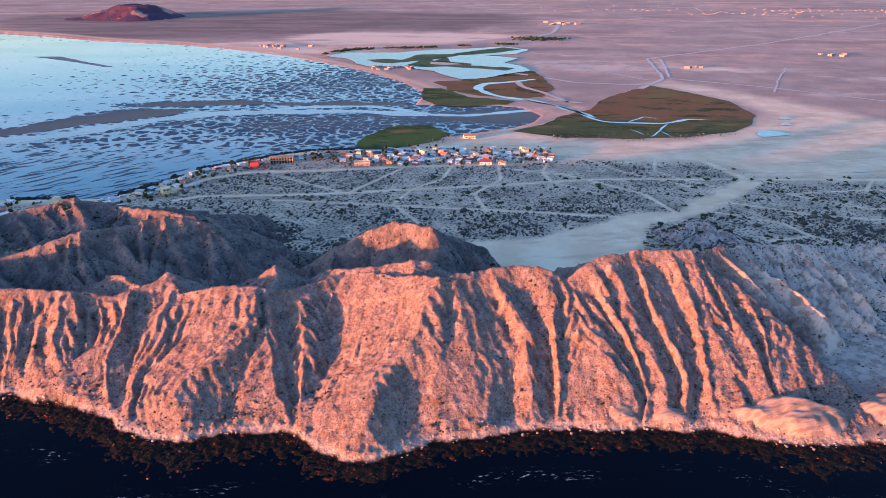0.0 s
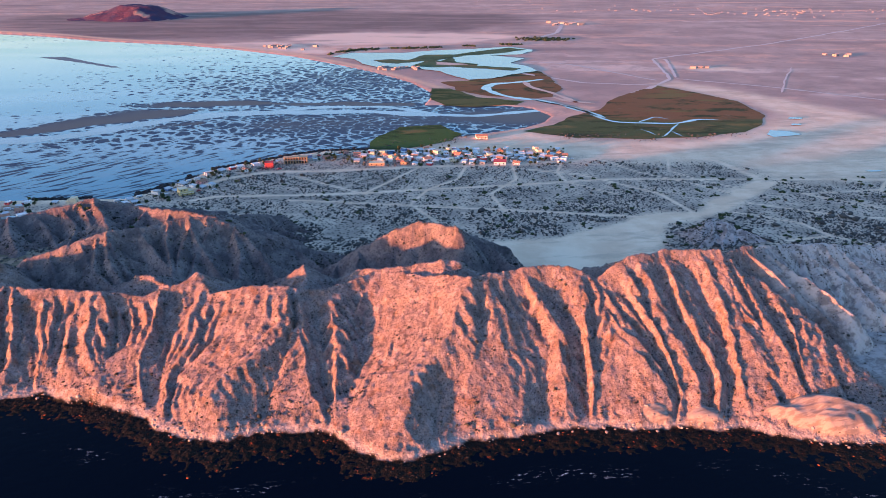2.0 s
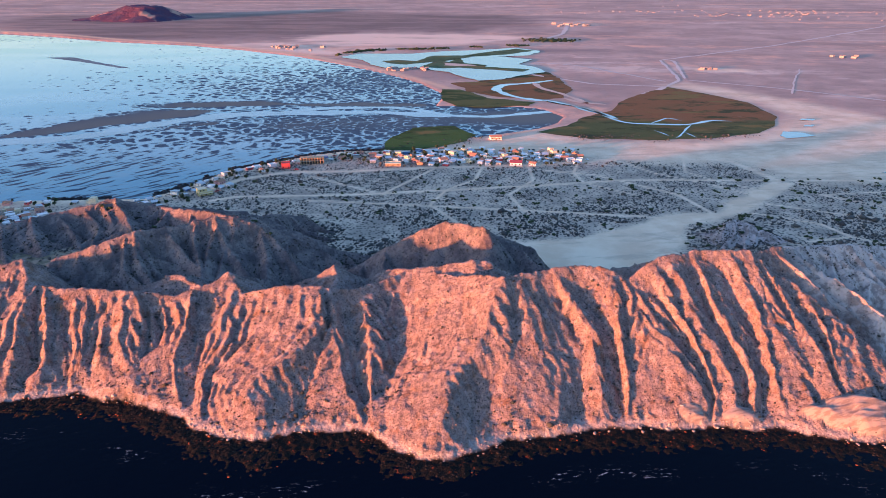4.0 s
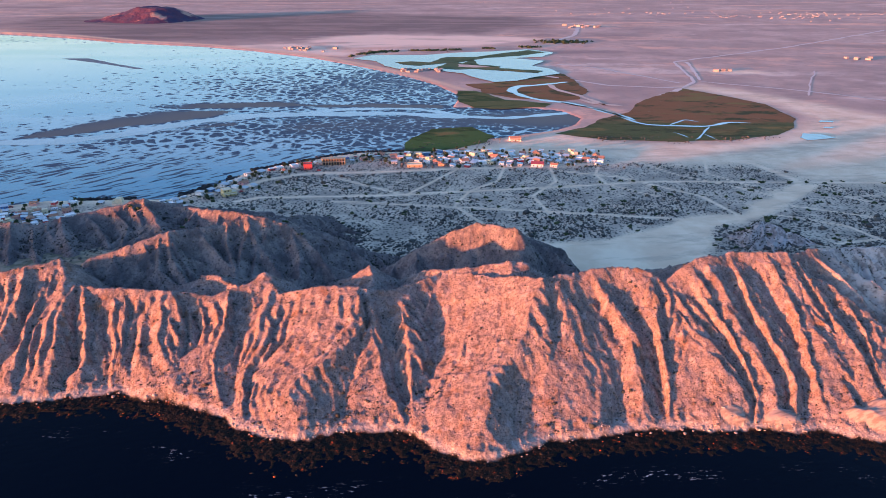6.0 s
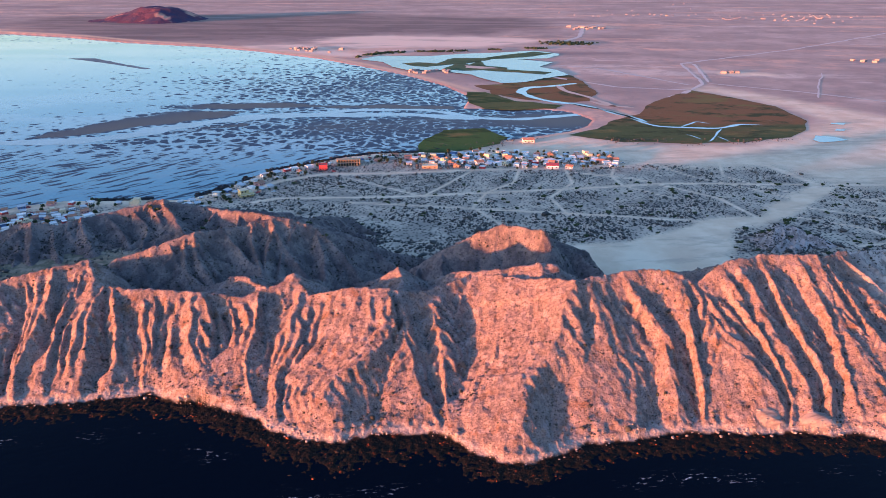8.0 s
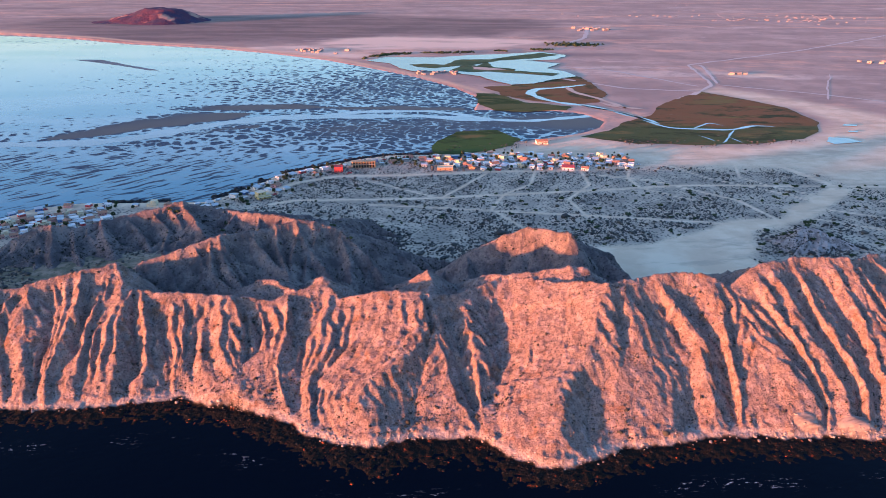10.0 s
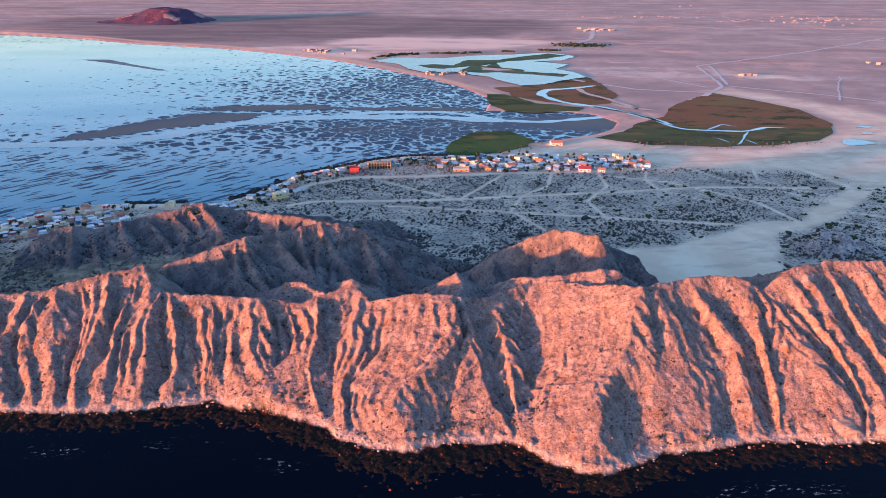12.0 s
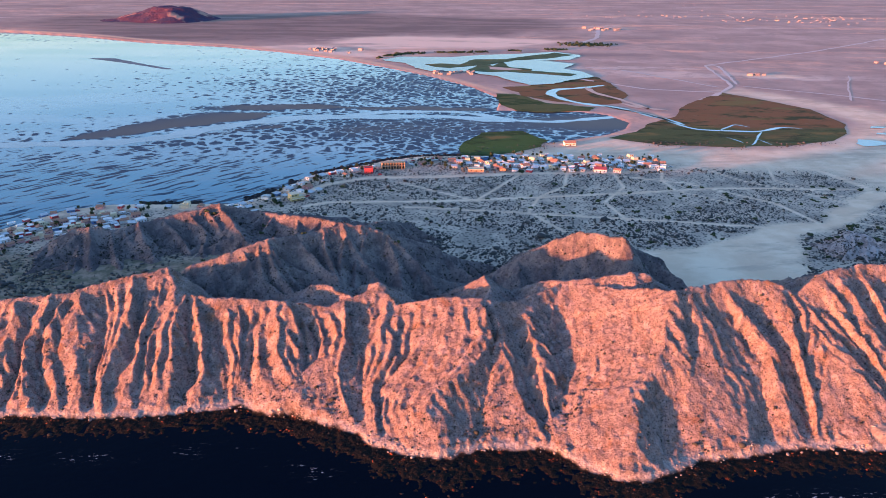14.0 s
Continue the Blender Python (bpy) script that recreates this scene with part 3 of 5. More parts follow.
def hills_height(x, y):
    """Height, sand cover and wet-reef cover of the headland and the hills behind it."""
    wx = x + 3.6 * (fractal(x, y, 13, 3, 3) - 0.5) + 1.4 * (fractal(x, y, 4, 2, 4) - 0.5)
    wy = y + 3.0 * (fractal(x, y, 17, 3, 8) - 0.5) + 1.3 * (fractal(x, y, 4, 2, 9) - 0.5)
    shore = along(SHORE, x, 1) + 4.5 * (fractal(x, y * 0.6, 13, 4, 21) - 0.5)
    cy, cz = along(ENVELOPE, wx, 1), along(ENVELOPE, wx, 2)
    part = (wy - shore) / (cy - shore)
    slope = 1 + (cz - 1) * np.clip(part, 0, 1)
    east = np.clip((x - 205) / 30, 0, 1)
    mid = np.clip(np.minimum(part, 1 - part) / 0.15, 0, 1)
    stand = on_face(STAND_OFF, part, wx)
    begin = on_face(SOURCE, part, wx)
    # rills: straight down the open slope, and aslant down the flanks of the spurs
    lean = on_face(STAND_OFF, part, wx + 1.5) - on_face(STAND_OFF, part, wx - 1.5)
    flank = np.clip(np.abs(lean) / 1.6, 0, 1)
    side = np.where(lean < 0, 1.0, -1.0)
    cross, along_fall = 0.8 * wx + side * 0.6 * wy, 0.6 * wx - side * 0.8 * wy
    open_rill = 4.2 * (ridged(begin, part * 5, 8.0, 2, 40) - 0.6) + 1.7 * (ridged(begin + 3 * part, part * 9, 3.0, 2, 45) - 0.6)
    flank_rill = 4.4 * (ridged(cross, along_fall * 0.2, 8.5, 3, 51) - 0.6) + 1.5 * (ridged(cross, along_fall * 0.3, 3.1, 2, 53) - 0.6)
    slant = np.mod(cross / 5.6 + 1.2 * fractal(x, y, 13, 2, 61), 1.0)
    flank_rill = 0.8 * flank_rill + 2.0 * (np.minimum(slant / 0.5, (1 - slant) / 0.5) - 0.5) * np.clip(2.6 * fractal(x, y, 15, 2, 62) - 0.5, 0.1, 1.2)
    rill = 0.6 * open_rill * (1 - 0.7 * flank) + flank_rill * flank
    # sharp even ribs between the spurs, most of them west of the great spur
    beat = np.mod(begin / 7.2 + 1.3 * fractal(begin, part * 30, 15, 3, 57) + 0.5 * fractal(x, y, 11, 2, 59), 1.0)
    rib = np.minimum(beat / 0.62, (1 - beat) / 0.38) - 0.5
    strength = np.interp(begin, [-420, -190, -160, -105, -90, -70, -50, 5, 25, 140, 190], [2.6, 2.6, 1.9, 1.6, 1.8, 1.6, 0.7, 0.9, 1.2, 1.2, 1.0])
    rill = rill + rib * strength * np.clip(2.8 * fractal(x, y, 18, 2, 58) - 0.55, 0.1, 1.3)
    low_face = np.clip(part / 0.35, 0.4, 1) * np.where((wx > -62) & (wx < 20) & (lean > 0), 0.55, 1.0)
    h = np.where(part < 1, slope + stand + rill * mid * low_face, cz - 1.0 - 0.62 * (wy - cy))
    h = h * (1 - east) - 6 * east
    for line in LOBES:
        raise_ridge(h, wx, wy, line, 0.5, 3.0, 0.3, 6.0, 3)
    raise_ridge(h, wx, wy, CREST, 1.15, 0.8, 0.8, 9.0, 3)
    for steep, *line in RIDGES:
        raise_ridge(h, wx, wy, line, steep * (1.6 if line[0][0] > 140 else 1.2 if line[0][1] < 385 else 2.1), 0.8, 0.8, 7.0, 5)
    for line in BRANCHES:
        raise_ridge(h, wx, wy, line, 1.2, 0.3, 2.0, 6.0, int(abs(line[0][0])) % 40)
    high = np.clip(h / 14, 0, 1)
    front = np.clip((cy - wy) / 8, 0, 1)
    h += high * (1 - front) * (1.6 * (ridged(wx, wy, 13, 3, 60) - 0.65) + 1.2 * (ridged(wx, wy, 5, 3, 66) - 0.65))
    h += np.clip(h / 5, 0.15, 1) * (0.9 * (fractal(x, y, 3.6, 3, 70) - 0.5) + 1.2 * (fractal(x, y, 9, 3, 77) - 0.5) + 0.85 * (fractal(x, y, 1.9, 2, 80) - 0.5))
    # broken rock at the foot of the cliffs
    h += np.clip(1.2 - np.abs(y - shore - 4) / 6, 0, 1) * 2.4 * (ridged(x, y, 5, 3, 84) - 0.55)
    # talus aprons and the rocky foot
    foot = y - shore
    apron = 1.8 + 0.14 * np.clip(foot, 0, 30) + 1.2 * (fractal(x, y, 5, 3, 90) - 0.5)
    h = np.where((foot > 0) & (part < 0.8) & (x < 330), np.maximum(h, np.minimum(apron, 6)), h)
    # sandy valley floor behind the eastern foot
    floor_z = np.minimum(2 + 0.22 * foot, 7.5) + 0.9 * (fractal(x, y, 14, 3, 92) - 0.5)
    valley = (foot > 0) & (x > 168) & (y < 430)
    filled = valley & (h < floor_z)
    h = np.where(valley, np.maximum(h, floor_z), h)
    # wind-laid sand lobes at the eastern foot
    sand = np.where(filled, 0.35, 0.0)
    for sx, sy, rx, ry, top in ((172, 285, 34, 17, 13.5), (88, 287, 15, 9, 9.5), (112, 285, 14, 8, 7), (236, 288, 40, 22, 12), (285, 300, 60, 26, 12)):
        q = np.hypot((x - sx) / rx, (y - sy) / ry) + 0.5 * (fractal(x, y, 16, 3, 44) - 0.5)
        bump = top * np.clip(1 - q * q, 0, 1)
        bump = bump + (1.0 * (fractal(x * 0.4, y, 4, 2, 46) - 0.5) + 2.3 * (ridged(x * 0.25 + y * 0.2, y, 7, 2, 47) - 0.6)) * (bump > 0)
        take = bump > h
        sand = np.where(take, np.clip((bump - h) / 0.6, 0, 1), sand)
        h = np.maximum(h, bump)
    slope_sand = 0.15 * np.clip((x - 160) / 25, 0, 1) * np.clip((y - 345) / 15, 0, 1) * np.clip(3.0 * fractal(x, y, 14, 3, 48) - 0.6, 0, 1)
    sand = np.maximum(sand, slope_sand)
    # drop to the shelf of wet rock, then under the sea
    width = reef_width(x, y)
    shelf = 0.35 + 0.6 * (fractal(x, y, 6, 3, 95) - 0.5) + 1.0 * (fractal(x, y, 2.0, 3, 96) - 0.5) - 1.5 * np.clip(-foot / width, 0, 2) ** 2
    edge = np.clip((foot + 2.0 + 2.0 * (fractal(x, y, 2.5, 2, 97) - 0.5)) / 5.5, 0, 1)
    edge = edge * edge * (3 - 2 * edge)
    h = shelf * (1 - edge) + np.where(foot < 20, np.maximum(h, 0.8), h) * edge
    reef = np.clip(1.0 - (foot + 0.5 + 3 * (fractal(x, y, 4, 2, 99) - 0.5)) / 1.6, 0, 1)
    return h, sand, reef


def sheet(name, X, Y, Z, material, layers=None, smooth=True):
    """One grid mesh from arrays of places, with named layers of values on its points."""
    rows, cols = X.shape
    me = bpy.data.meshes.new(name)
    n = rows * cols
    me.vertices.add(n)
    me.vertices.foreach_set("co", np.stack([X, Y, Z], -1).astype(np.float32).ravel())
    a = np.arange(n, dtype=np.int32).reshape(rows, cols)
    quads = np.stack([a[:-1, :-1], a[:-1, 1:], a[1:, 1:], a[1:, :-1]], -1).reshape(-1)
    faces = (rows - 1) * (cols - 1)
    me.loops.add(faces * 4)
    me.loops.foreach_set("vertex_index", quads)
    me.polygons.add(faces)
    me.polygons.foreach_set("loop_start", np.arange(0, faces * 4, 4, dtype=np.int32))
    me.polygons.foreach_set("use_smooth", np.full(faces, smooth))
    for key, values in (layers or {}).items():
        me.attributes.new(key, "FLOAT", "POINT").data.foreach_set("value", np.ascontiguousarray(values, np.float32).ravel())
    me.update(calc_edges=True)
    me.materials.append(material)
    return new(name, me)


xs = np.concatenate([np.arange(-900, -430, 4.0), np.arange(-430, 400, 0.72)])
ys = np.concatenate([np.arange(226, 250, 1.0), np.arange(250, 384, 0.55), np.arange(384, 470, 0.95), np.arange(470, 600, 1.5)])
X, Y = np.meshgrid(xs, ys)
Z, SANDY, REEF = hills_height(X, Y)
rim = np.minimum.reduce([(Y - 224) * 9, (602 - Y) / 10, (X + 901) / 10, (401 - X) / 10])
Z = np.where(Y > 300, np.minimum(Z, -2 + 12 * np.clip(rim, 0, 10)), Z)


def sample(values, x, y):
    """Reads the grid of the hills at any points."""
    i = np.clip(np.searchsorted(xs, x) - 1, 0, len(xs) - 2)
    j = np.clip(np.searchsorted(ys, y) - 1, 0, len(ys) - 2)
    u = np.clip((x - xs[i]) / (xs[i + 1] - xs[i]), 0, 1)
    v = np.clip((y - ys[j]) / (ys[j + 1] - ys[j]), 0, 1)
    g = (values[j, i] * (1 - u) + values[j, i + 1] * u) * (1 - v) + (values[j + 1, i] * (1 - u) + values[j + 1, i + 1] * u) * v
    return np.where((x < xs[0]) | (x > xs[-1]) | (y < ys[0]) | (y > ys[-1]), -9.0, g)


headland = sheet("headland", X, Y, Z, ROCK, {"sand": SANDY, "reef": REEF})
tagged(headland, "eroded salmon-pink granite headland with gullied spurs above the sea", "headland", kind="structure")


# ---- sea, plain and bay ----
def inside(x, y, outline):
    """Which points lie inside a closed outline."""
    r = np.zeros(x.shape, bool)
    for (x0, y0), (x1, y1) in zip(outline, outline[1:] + outline[:1]):
        if y0 != y1:
            r ^= ((y0 > y) != (y1 > y)) & (x < (x1 - x0) * (y - y0) / (y1 - y0) + x0)
    return r


def away(x, y, line, closed=False):
    """Distance to a line of points."""
    d = np.full(x.shape, 1e9)
    for (x0, y0), (x1, y1) in zip(line, line[1:] + (line[:1] if closed else [])):
        dx, dy = x1 - x0, y1 - y0
        f = np.clip(((x - x0) * dx + (y - y0) * dy) / (dx * dx + dy * dy + 1e-9), 0, 1)
        d = np.minimum(d, np.hypot(x - x0 - f * dx, y - y0 - f * dy))
    return d


def region(x, y, outline, soft, rough=0.0, size=40.0, seed=0):
    """1 inside the outline, 0 outside, with a soft and ragged rim."""
    d = away(x, y, outline, True)
    d = np.where(inside(x, y, outline), d, -d) + rough * (fractal(x, y, size, 3, seed) - 0.5) * 2
    return np.clip(d / soft + 0.5, 0, 1)


BAY = [(-4200, 560), (-493, 552), (-478, 580), (-462, 606), (-428, 622), (-363, 626), (-315, 628), (-295, 656), (-279, 689), (-263, 726), (-228, 753), (-185, 790),
       (-149, 808), (-103, 811), (-60, 850), (20, 885), (95, 930), (125, 965), (140, 1005), (118, 1060), (90, 1075), (40, 1085), (-45, 1085), (-30, 1180),
       (-75, 1300), (-150, 1420), (-236, 1530), (-365, 1675), (-535, 1810), (-700, 1910), (-960, 2005), (-1170, 2130), (-1400, 2230), (-4200, 3000)]
SPIT = [(-2600, 2560), (-1366, 2243), (-1148, 2157), (-942, 2032), (-687, 1934), (-523, 1832), (-353, 1697), (-227, 1553), (-143, 1445), (-69, 1324), (-15, 1227), (41, 1152), (95, 1110)]
WASH = [(3, 470), (26, 517), (72, 523), (123, 555), (163, 584), (210, 591), (244, 631), (297, 686), (325, 680), (265, 615), (221, 577), (176, 555), (153, 505), (140, 440), (60, 420), (-10, 440)]
SALT = [(-420, 2033), (-287, 2228), (-11, 2229), (185, 2096), (128, 1963), (-123, 1833), (-334, 1895)]
SALT_SHORE = [(-622, 1921), (-467, 1962), (-323, 1832), (-258, 1774), (-304, 1718), (-424, 1773), (-555, 1844)]
BELT = [(-30, 810), (25, 880), (89, 900), (153, 862), (244, 856), (312, 868), (385, 893), (425, 940), (470, 1006), (470, 1110), (420, 1195), (366, 1275),
        (420, 1300), (520, 1150), (620, 960), (660, 800), (640, 700), (450, 690), (330, 680), (290, 750), (150, 760), (60, 790)]
TRACKS = [
    (5, [(-250, 620), (-231, 632), (-121, 639), (-13, 657), (89, 676), (154, 690), (300, 690)]),
    (4, [(-160, 622), (-43, 606), (59, 591), (157, 576)]),
    (7, [(-265, 650), (-240, 690), (-200, 715), (-130, 720), (-40, 735), (70, 745), (160, 770), (240, 775)]),
    (9, [(25, 868), (149, 842), (211, 815), (290, 760), (310, 690), (255, 620)]),
    (8, [(304, 690), (451, 687), (700, 670)]),
    (4, [(70, 727), (128, 706), (193, 640), (208, 584)]),
    (3, [(-170, 700), (-110, 655), (-90, 640)]),
    (3, [(-40, 735), (-70, 680), (-90, 645)]),
    (3, [(10, 740), (0, 690), (-30, 655), (-45, 610), (-20, 560)]),
    (3, [(60, 740), (60, 690), (30, 640), (40, 590)]),
    (3, [(120, 765), (105, 715), (110, 680), (150, 640)]),
    (3, [(160, 770), (190, 715), (250, 660), (262, 640)]),
    (3, [(240, 775), (225, 720), (250, 680), (275, 660)]),
    (3, [(330, 640), (420, 655), (520, 640), (640, 655)]),
    (3, [(330, 640), (380, 600), (470, 590), (560, 600)]),
    (3, [(265, 615), (330, 580), (420, 560), (560, 545)]),
    (3, [(420, 560), (430, 600), (410, 650), (440, 690)]),
    (3, [(240, 590), (290, 560), (300, 530), (330, 505)]),
    (3, [(300, 530), (260, 520)]),
]
ROADS = [
    (5, [(366, 1263), (413, 1339), (456, 1619), (470, 1625), (484, 1612), (428, 1352)]),
    (6, [(456, 1619), (636, 1754), (859, 1925), (1260, 2286), (1700, 2700)]),
    (6, [(424, 1339), (560, 1246), (699, 1114), (900, 1000)]),
    (2.5, [(555, 1190), (640, 1360), (708, 1487)]),
    (6, [(143, 1599), (258, 1528), (381, 1319)]),
    (6, [(60, 1500), (240, 1290), (366, 1263)]),
    (10, [(243, 2035), (330, 2200), (390, 2485), (470, 2600)]),
    (7, [(299, 1189), (330, 1215), (366, 1263)]),
]

# one sheet from the headland to the horizon, finer near the camera
depth = 210 / np.tan(np.radians(np.concatenate([np.linspace(33, 8, 230), np.linspace(7.93, 2.45, 130)])))
depth = np.concatenate([[-700, -200, 100, 250], depth, [5200, 6000, 8000]])
fan = np.linspace(-0.98, 0.98, 1000)
GY = np.repeat(depth[:, None], len(fan), 1)
GX = -60 + fan[None, :] * np.maximum(np.abs(GY) + 60, 700) * 1.02
GZ = plain_height(GX, GY)
GZ = np.where((GY < 330), -12, GZ)
bay = region(GX, GY, BAY, 6)
GZ = GZ * (1 - bay) - 0.3 * bay
beach = np.clip(1.4 - away(GX, GY, SPIT) / (4 + GY * 0.0045), 0, 1) * (1 - region(GX, GY, BAY, 4))
sand = np.maximum(region(GX, GY, WASH, 8, 5, 20, 2), 0.9 * region(GX, GY, BELT, 40, 14, 50, 4))
near = np.clip((1.0 - away(GX, GY, BAY[1:14]) / 24) * 1.6, 0, 0.9)
sand = np.maximum(sand, near)
for wide, line in TRACKS:
    sand = np.maximum(sand, 0.95 * np.clip(1.5 - away(GX, GY, line) / (wide * 0.55), 0, 1))
scrub = np.clip((860 - GY + 60 * (fractal(GX, GY, 90, 3, 6) - 0.5)) / 60, 0, 1) * np.clip((GX + 700) / 60, 0, 1)
sand = np.maximum(sand, 0.9 * region(GX, GY, [(486, 1455), (480, 1490), (520, 1505), (590, 1480), (600, 1440), (540, 1450)], 14, 10, 40, 17))
salt = np.maximum(region(GX, GY, SALT, 60, 80, 150, 7), region(GX, GY, SALT_SHORE, 30, 20, 90, 9))
brush = region(GX, GY, [(-900, 380), (-900, 520), (-520, 530), (-380, 500), (-300, 510), (-180, 480), (-120, 440), (-150, 390), (-300, 370)], 30, 20, 40, 3)
heath = 0.85 * region(GX, GY, [(-1000, 2120), (-640, 1990), (-430, 2080), (-280, 2290), (20, 2280), (260, 2420), (200, 2900), (-500, 3100), (-1500, 2900), (-1700, 2450)], 160, 120, 260, 19)
ground = sheet("ground", GX, GY, GZ, PLAIN, {"heath": heath, "brush": brush, "sand": sand, "scrub": scrub, "beach": beach, "salt": salt})
tagged(ground, "wide pinkish desert plain with scrub, sand and faint tracks", "ground", kind="structure")

sx, sy = np.meshgrid(np.concatenate([np.linspace(-900, -420, 20), np.arange(-415, 320, 2.5), np.linspace(325, 800, 20)]), np.concatenate([np.linspace(-700, 190, 20), np.arange(195, 300, 1.5), np.linspace(301, 345, 5)]))
out = along(SHORE, sx, 1) - sy - 1.02 * reef_width(sx, sy)
sea = sheet("water", sx, sy, sx * 0, SEA, {"foam": np.exp(-((out - 2) / 3.0) ** 2)})
tagged(sea, "dark navy sea with thin lines of foam", "sea", kind="structure")


def flat_outline(name, outline, z, material, label, category, wobble=3.0, step=6.0, seed=1):
    """A level surface with a naturally uneven rim."""
    pts = []
    for (x0, y0), (x1, y1) in zip(outline, outline[1:] + outline[:1]):
        n = max(1, min(400, int(math.hypot(x1 - x0, y1 - y0) / step)))
        for i in range(n):
            f = i / n
            pts.append((x0 + f * (x1 - x0), y0 + f * (y1 - y0)))
    p = np.array(pts)
    p = p + wobble * 2 * np.stack([fractal(p[:, 0], p[:, 1], step * 4, 3, seed) - 0.5, fractal(p[:, 0], p[:, 1], step * 4, 3, seed + 50) - 0.5], -1)
    bm = bmesh.new()
    vs = [bm.verts.new((a, b, z)) for a, b in p]
    es = [bm.edges.new((vs[i], vs[i - 1])) for i in range(len(vs))]
    bmesh.ops.triangle_fill(bm, edges=es, use_beauty=True, use_dissolve=False)
    for f in bm.faces:
        if f.normal.z < 0:
            f.normal_flip()
    me = bpy.data.meshes.new(name)
    bm.to_mesh(me)
    bm.free()
    me.materials.append(material)
    return tagged(new(name, me), label, category, kind="structure")


by = 210 / np.tan(np.radians(np.linspace(22, 3.8, 190)))
bx = np.linspace(-1.25, 0.15, 320)
BY = np.repeat(by[:, None], len(bx), 1)
BX = bx[None, :] * BY * 0.95 + 120
bars = 0.42 + 0.5 * (fractal(BX, BY, 170, 3, 14) - 0.5)
for cx, cy, rx, ry, v in ((-190, 940, 290, 120, 0.68), (-220, 1320, 400, 260, 0.66), (-420, 740, 200, 60, 0.0), (110, 1010, 120, 70, 0.6), (-250, 740, 60, 50, -0.5), (-900, 1250, 480, 450, -1.0), (-1200, 1780, 620, 380, -1.0), (-620, 1130, 200, 120, -0.3), (-480, 640, 160, 60, -0.5)):
    bars = bars + v * np.exp(-((BX - cx) / rx) ** 2 - ((BY - cy) / ry) ** 2)
BARS = [
    [(-605, 868), (-586, 920), (-556, 962), (-518, 1030), (-469, 1056), (-375, 1050), (-396, 1009), (-445, 971), (-484, 949), (-530, 896), (-567, 873)],
    [(-457, 910), (-405, 944), (-345, 973), (-339, 952), (-372, 931), (-417, 911), (-441, 898)],
    [(-550, 832), (-505, 844), (-478, 879), (-414, 857), (-426, 845), (-479, 833)],
    [(-518, 822), (-495, 833), (-461, 823), (-473, 809), (-503, 811)],
    [(-542, 1089), (-460, 1109), (-326, 1121), (-266, 1095), (-349, 1076), (-479, 1064)],
    [(-300, 1090), (-180, 1110), (-60, 1100), (-60, 1085), (-200, 1088)],
]
for i, outline in enumerate(BARS):
    bars = bars + (0.45 if i in (1, 2, 3) else 1.0) * region(BX, BY, outline, 10, 8, 30, i)
streak = np.clip((840 - BY) / 120, 0, 1)
bars = np.clip(bars - 0.05 * streak, -0.7, 1.6)
# far western water, paled in colour where it mirrors the low sky
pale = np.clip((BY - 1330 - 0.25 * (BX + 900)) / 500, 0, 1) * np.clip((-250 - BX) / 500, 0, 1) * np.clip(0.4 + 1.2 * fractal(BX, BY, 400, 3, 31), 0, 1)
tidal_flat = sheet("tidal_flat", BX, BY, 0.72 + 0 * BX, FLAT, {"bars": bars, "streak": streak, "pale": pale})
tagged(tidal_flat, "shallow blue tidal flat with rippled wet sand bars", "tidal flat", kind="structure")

LAGOON = pool_material("lagoon_water", (0.15, 0.20, 0.195), 0.2)
CHANNEL = pool_material("channel_water", (0.20, 0.25, 0.275), 0.15)
MUD = pool_material("wet_sand", (0.13, 0.125, 0.13), 0.6)
GREEN = marsh_material("green_marsh", (0.085, 0.085, 0.028), (0.050, 0.085, 0.020))
BROWN = marsh_material("brown_marsh", (0.175, 0.080, 0.034), (0.065, 0.075, 0.026))
TURF = marsh_material("reed_green", (0.07, 0.10, 0.045), (0.055, 0.095, 0.035))
PINK_SAND = plain_paint("dune_sand", (0.58, 0.40, 0.31), 0.95, 0.15)


def ribbon(name, line, width, z, material, label, category, bend=4.0, seed=3):
    """A winding strip of level water or sand along a line, of uneven width."""
    p = []
    for (x0, y0), (x1, y1) in zip(line, line[1:]):
        n = max(2, int(math.hypot(x1 - x0, y1 - y0) / 6))
        p += [(x0 + (x1 - x0) * i / n, y0 + (y1 - y0) * i / n) for i in range(n)]
    p = np.array(p + [line[-1]], float)
    for _ in range(3):
        p[1:-1] = (p[:-2] + p[1:-1] * 2 + p[2:]) / 4
    p += bend * np.stack([fractal(p[:, 0], p[:, 1], 45, 2, seed) - 0.5, fractal(p[:, 0], p[:, 1], 45, 2, seed + 9) - 0.5], -1) * 2
    d = np.gradient(p, axis=0)
    d /= np.linalg.norm(d, axis=1, keepdims=True) + 1e-9
    w = width * (0.5 + fractal(p[:, 0], p[:, 1], 22, 2, seed + 20))[:, None] * 0.5
    w = w * np.minimum(1, np.minimum(np.arange(len(p)), np.arange(len(p))[::-1]) / 3 + 0.15)[:, None]
    side = np.stack([-d[:, 1], d[:, 0]], -1) * w
    XY = np.stack([p + side, p, p - side], 0)
    level = plain_height(XY[:, :, 0], XY[:, :, 1]) + 0.35 if z is None else XY[:, :, 0] * 0 + z
    ob = sheet(name, XY[:, :, 0], XY[:, :, 1], level, material)
    return tagged(ob, label, category, kind="structure")


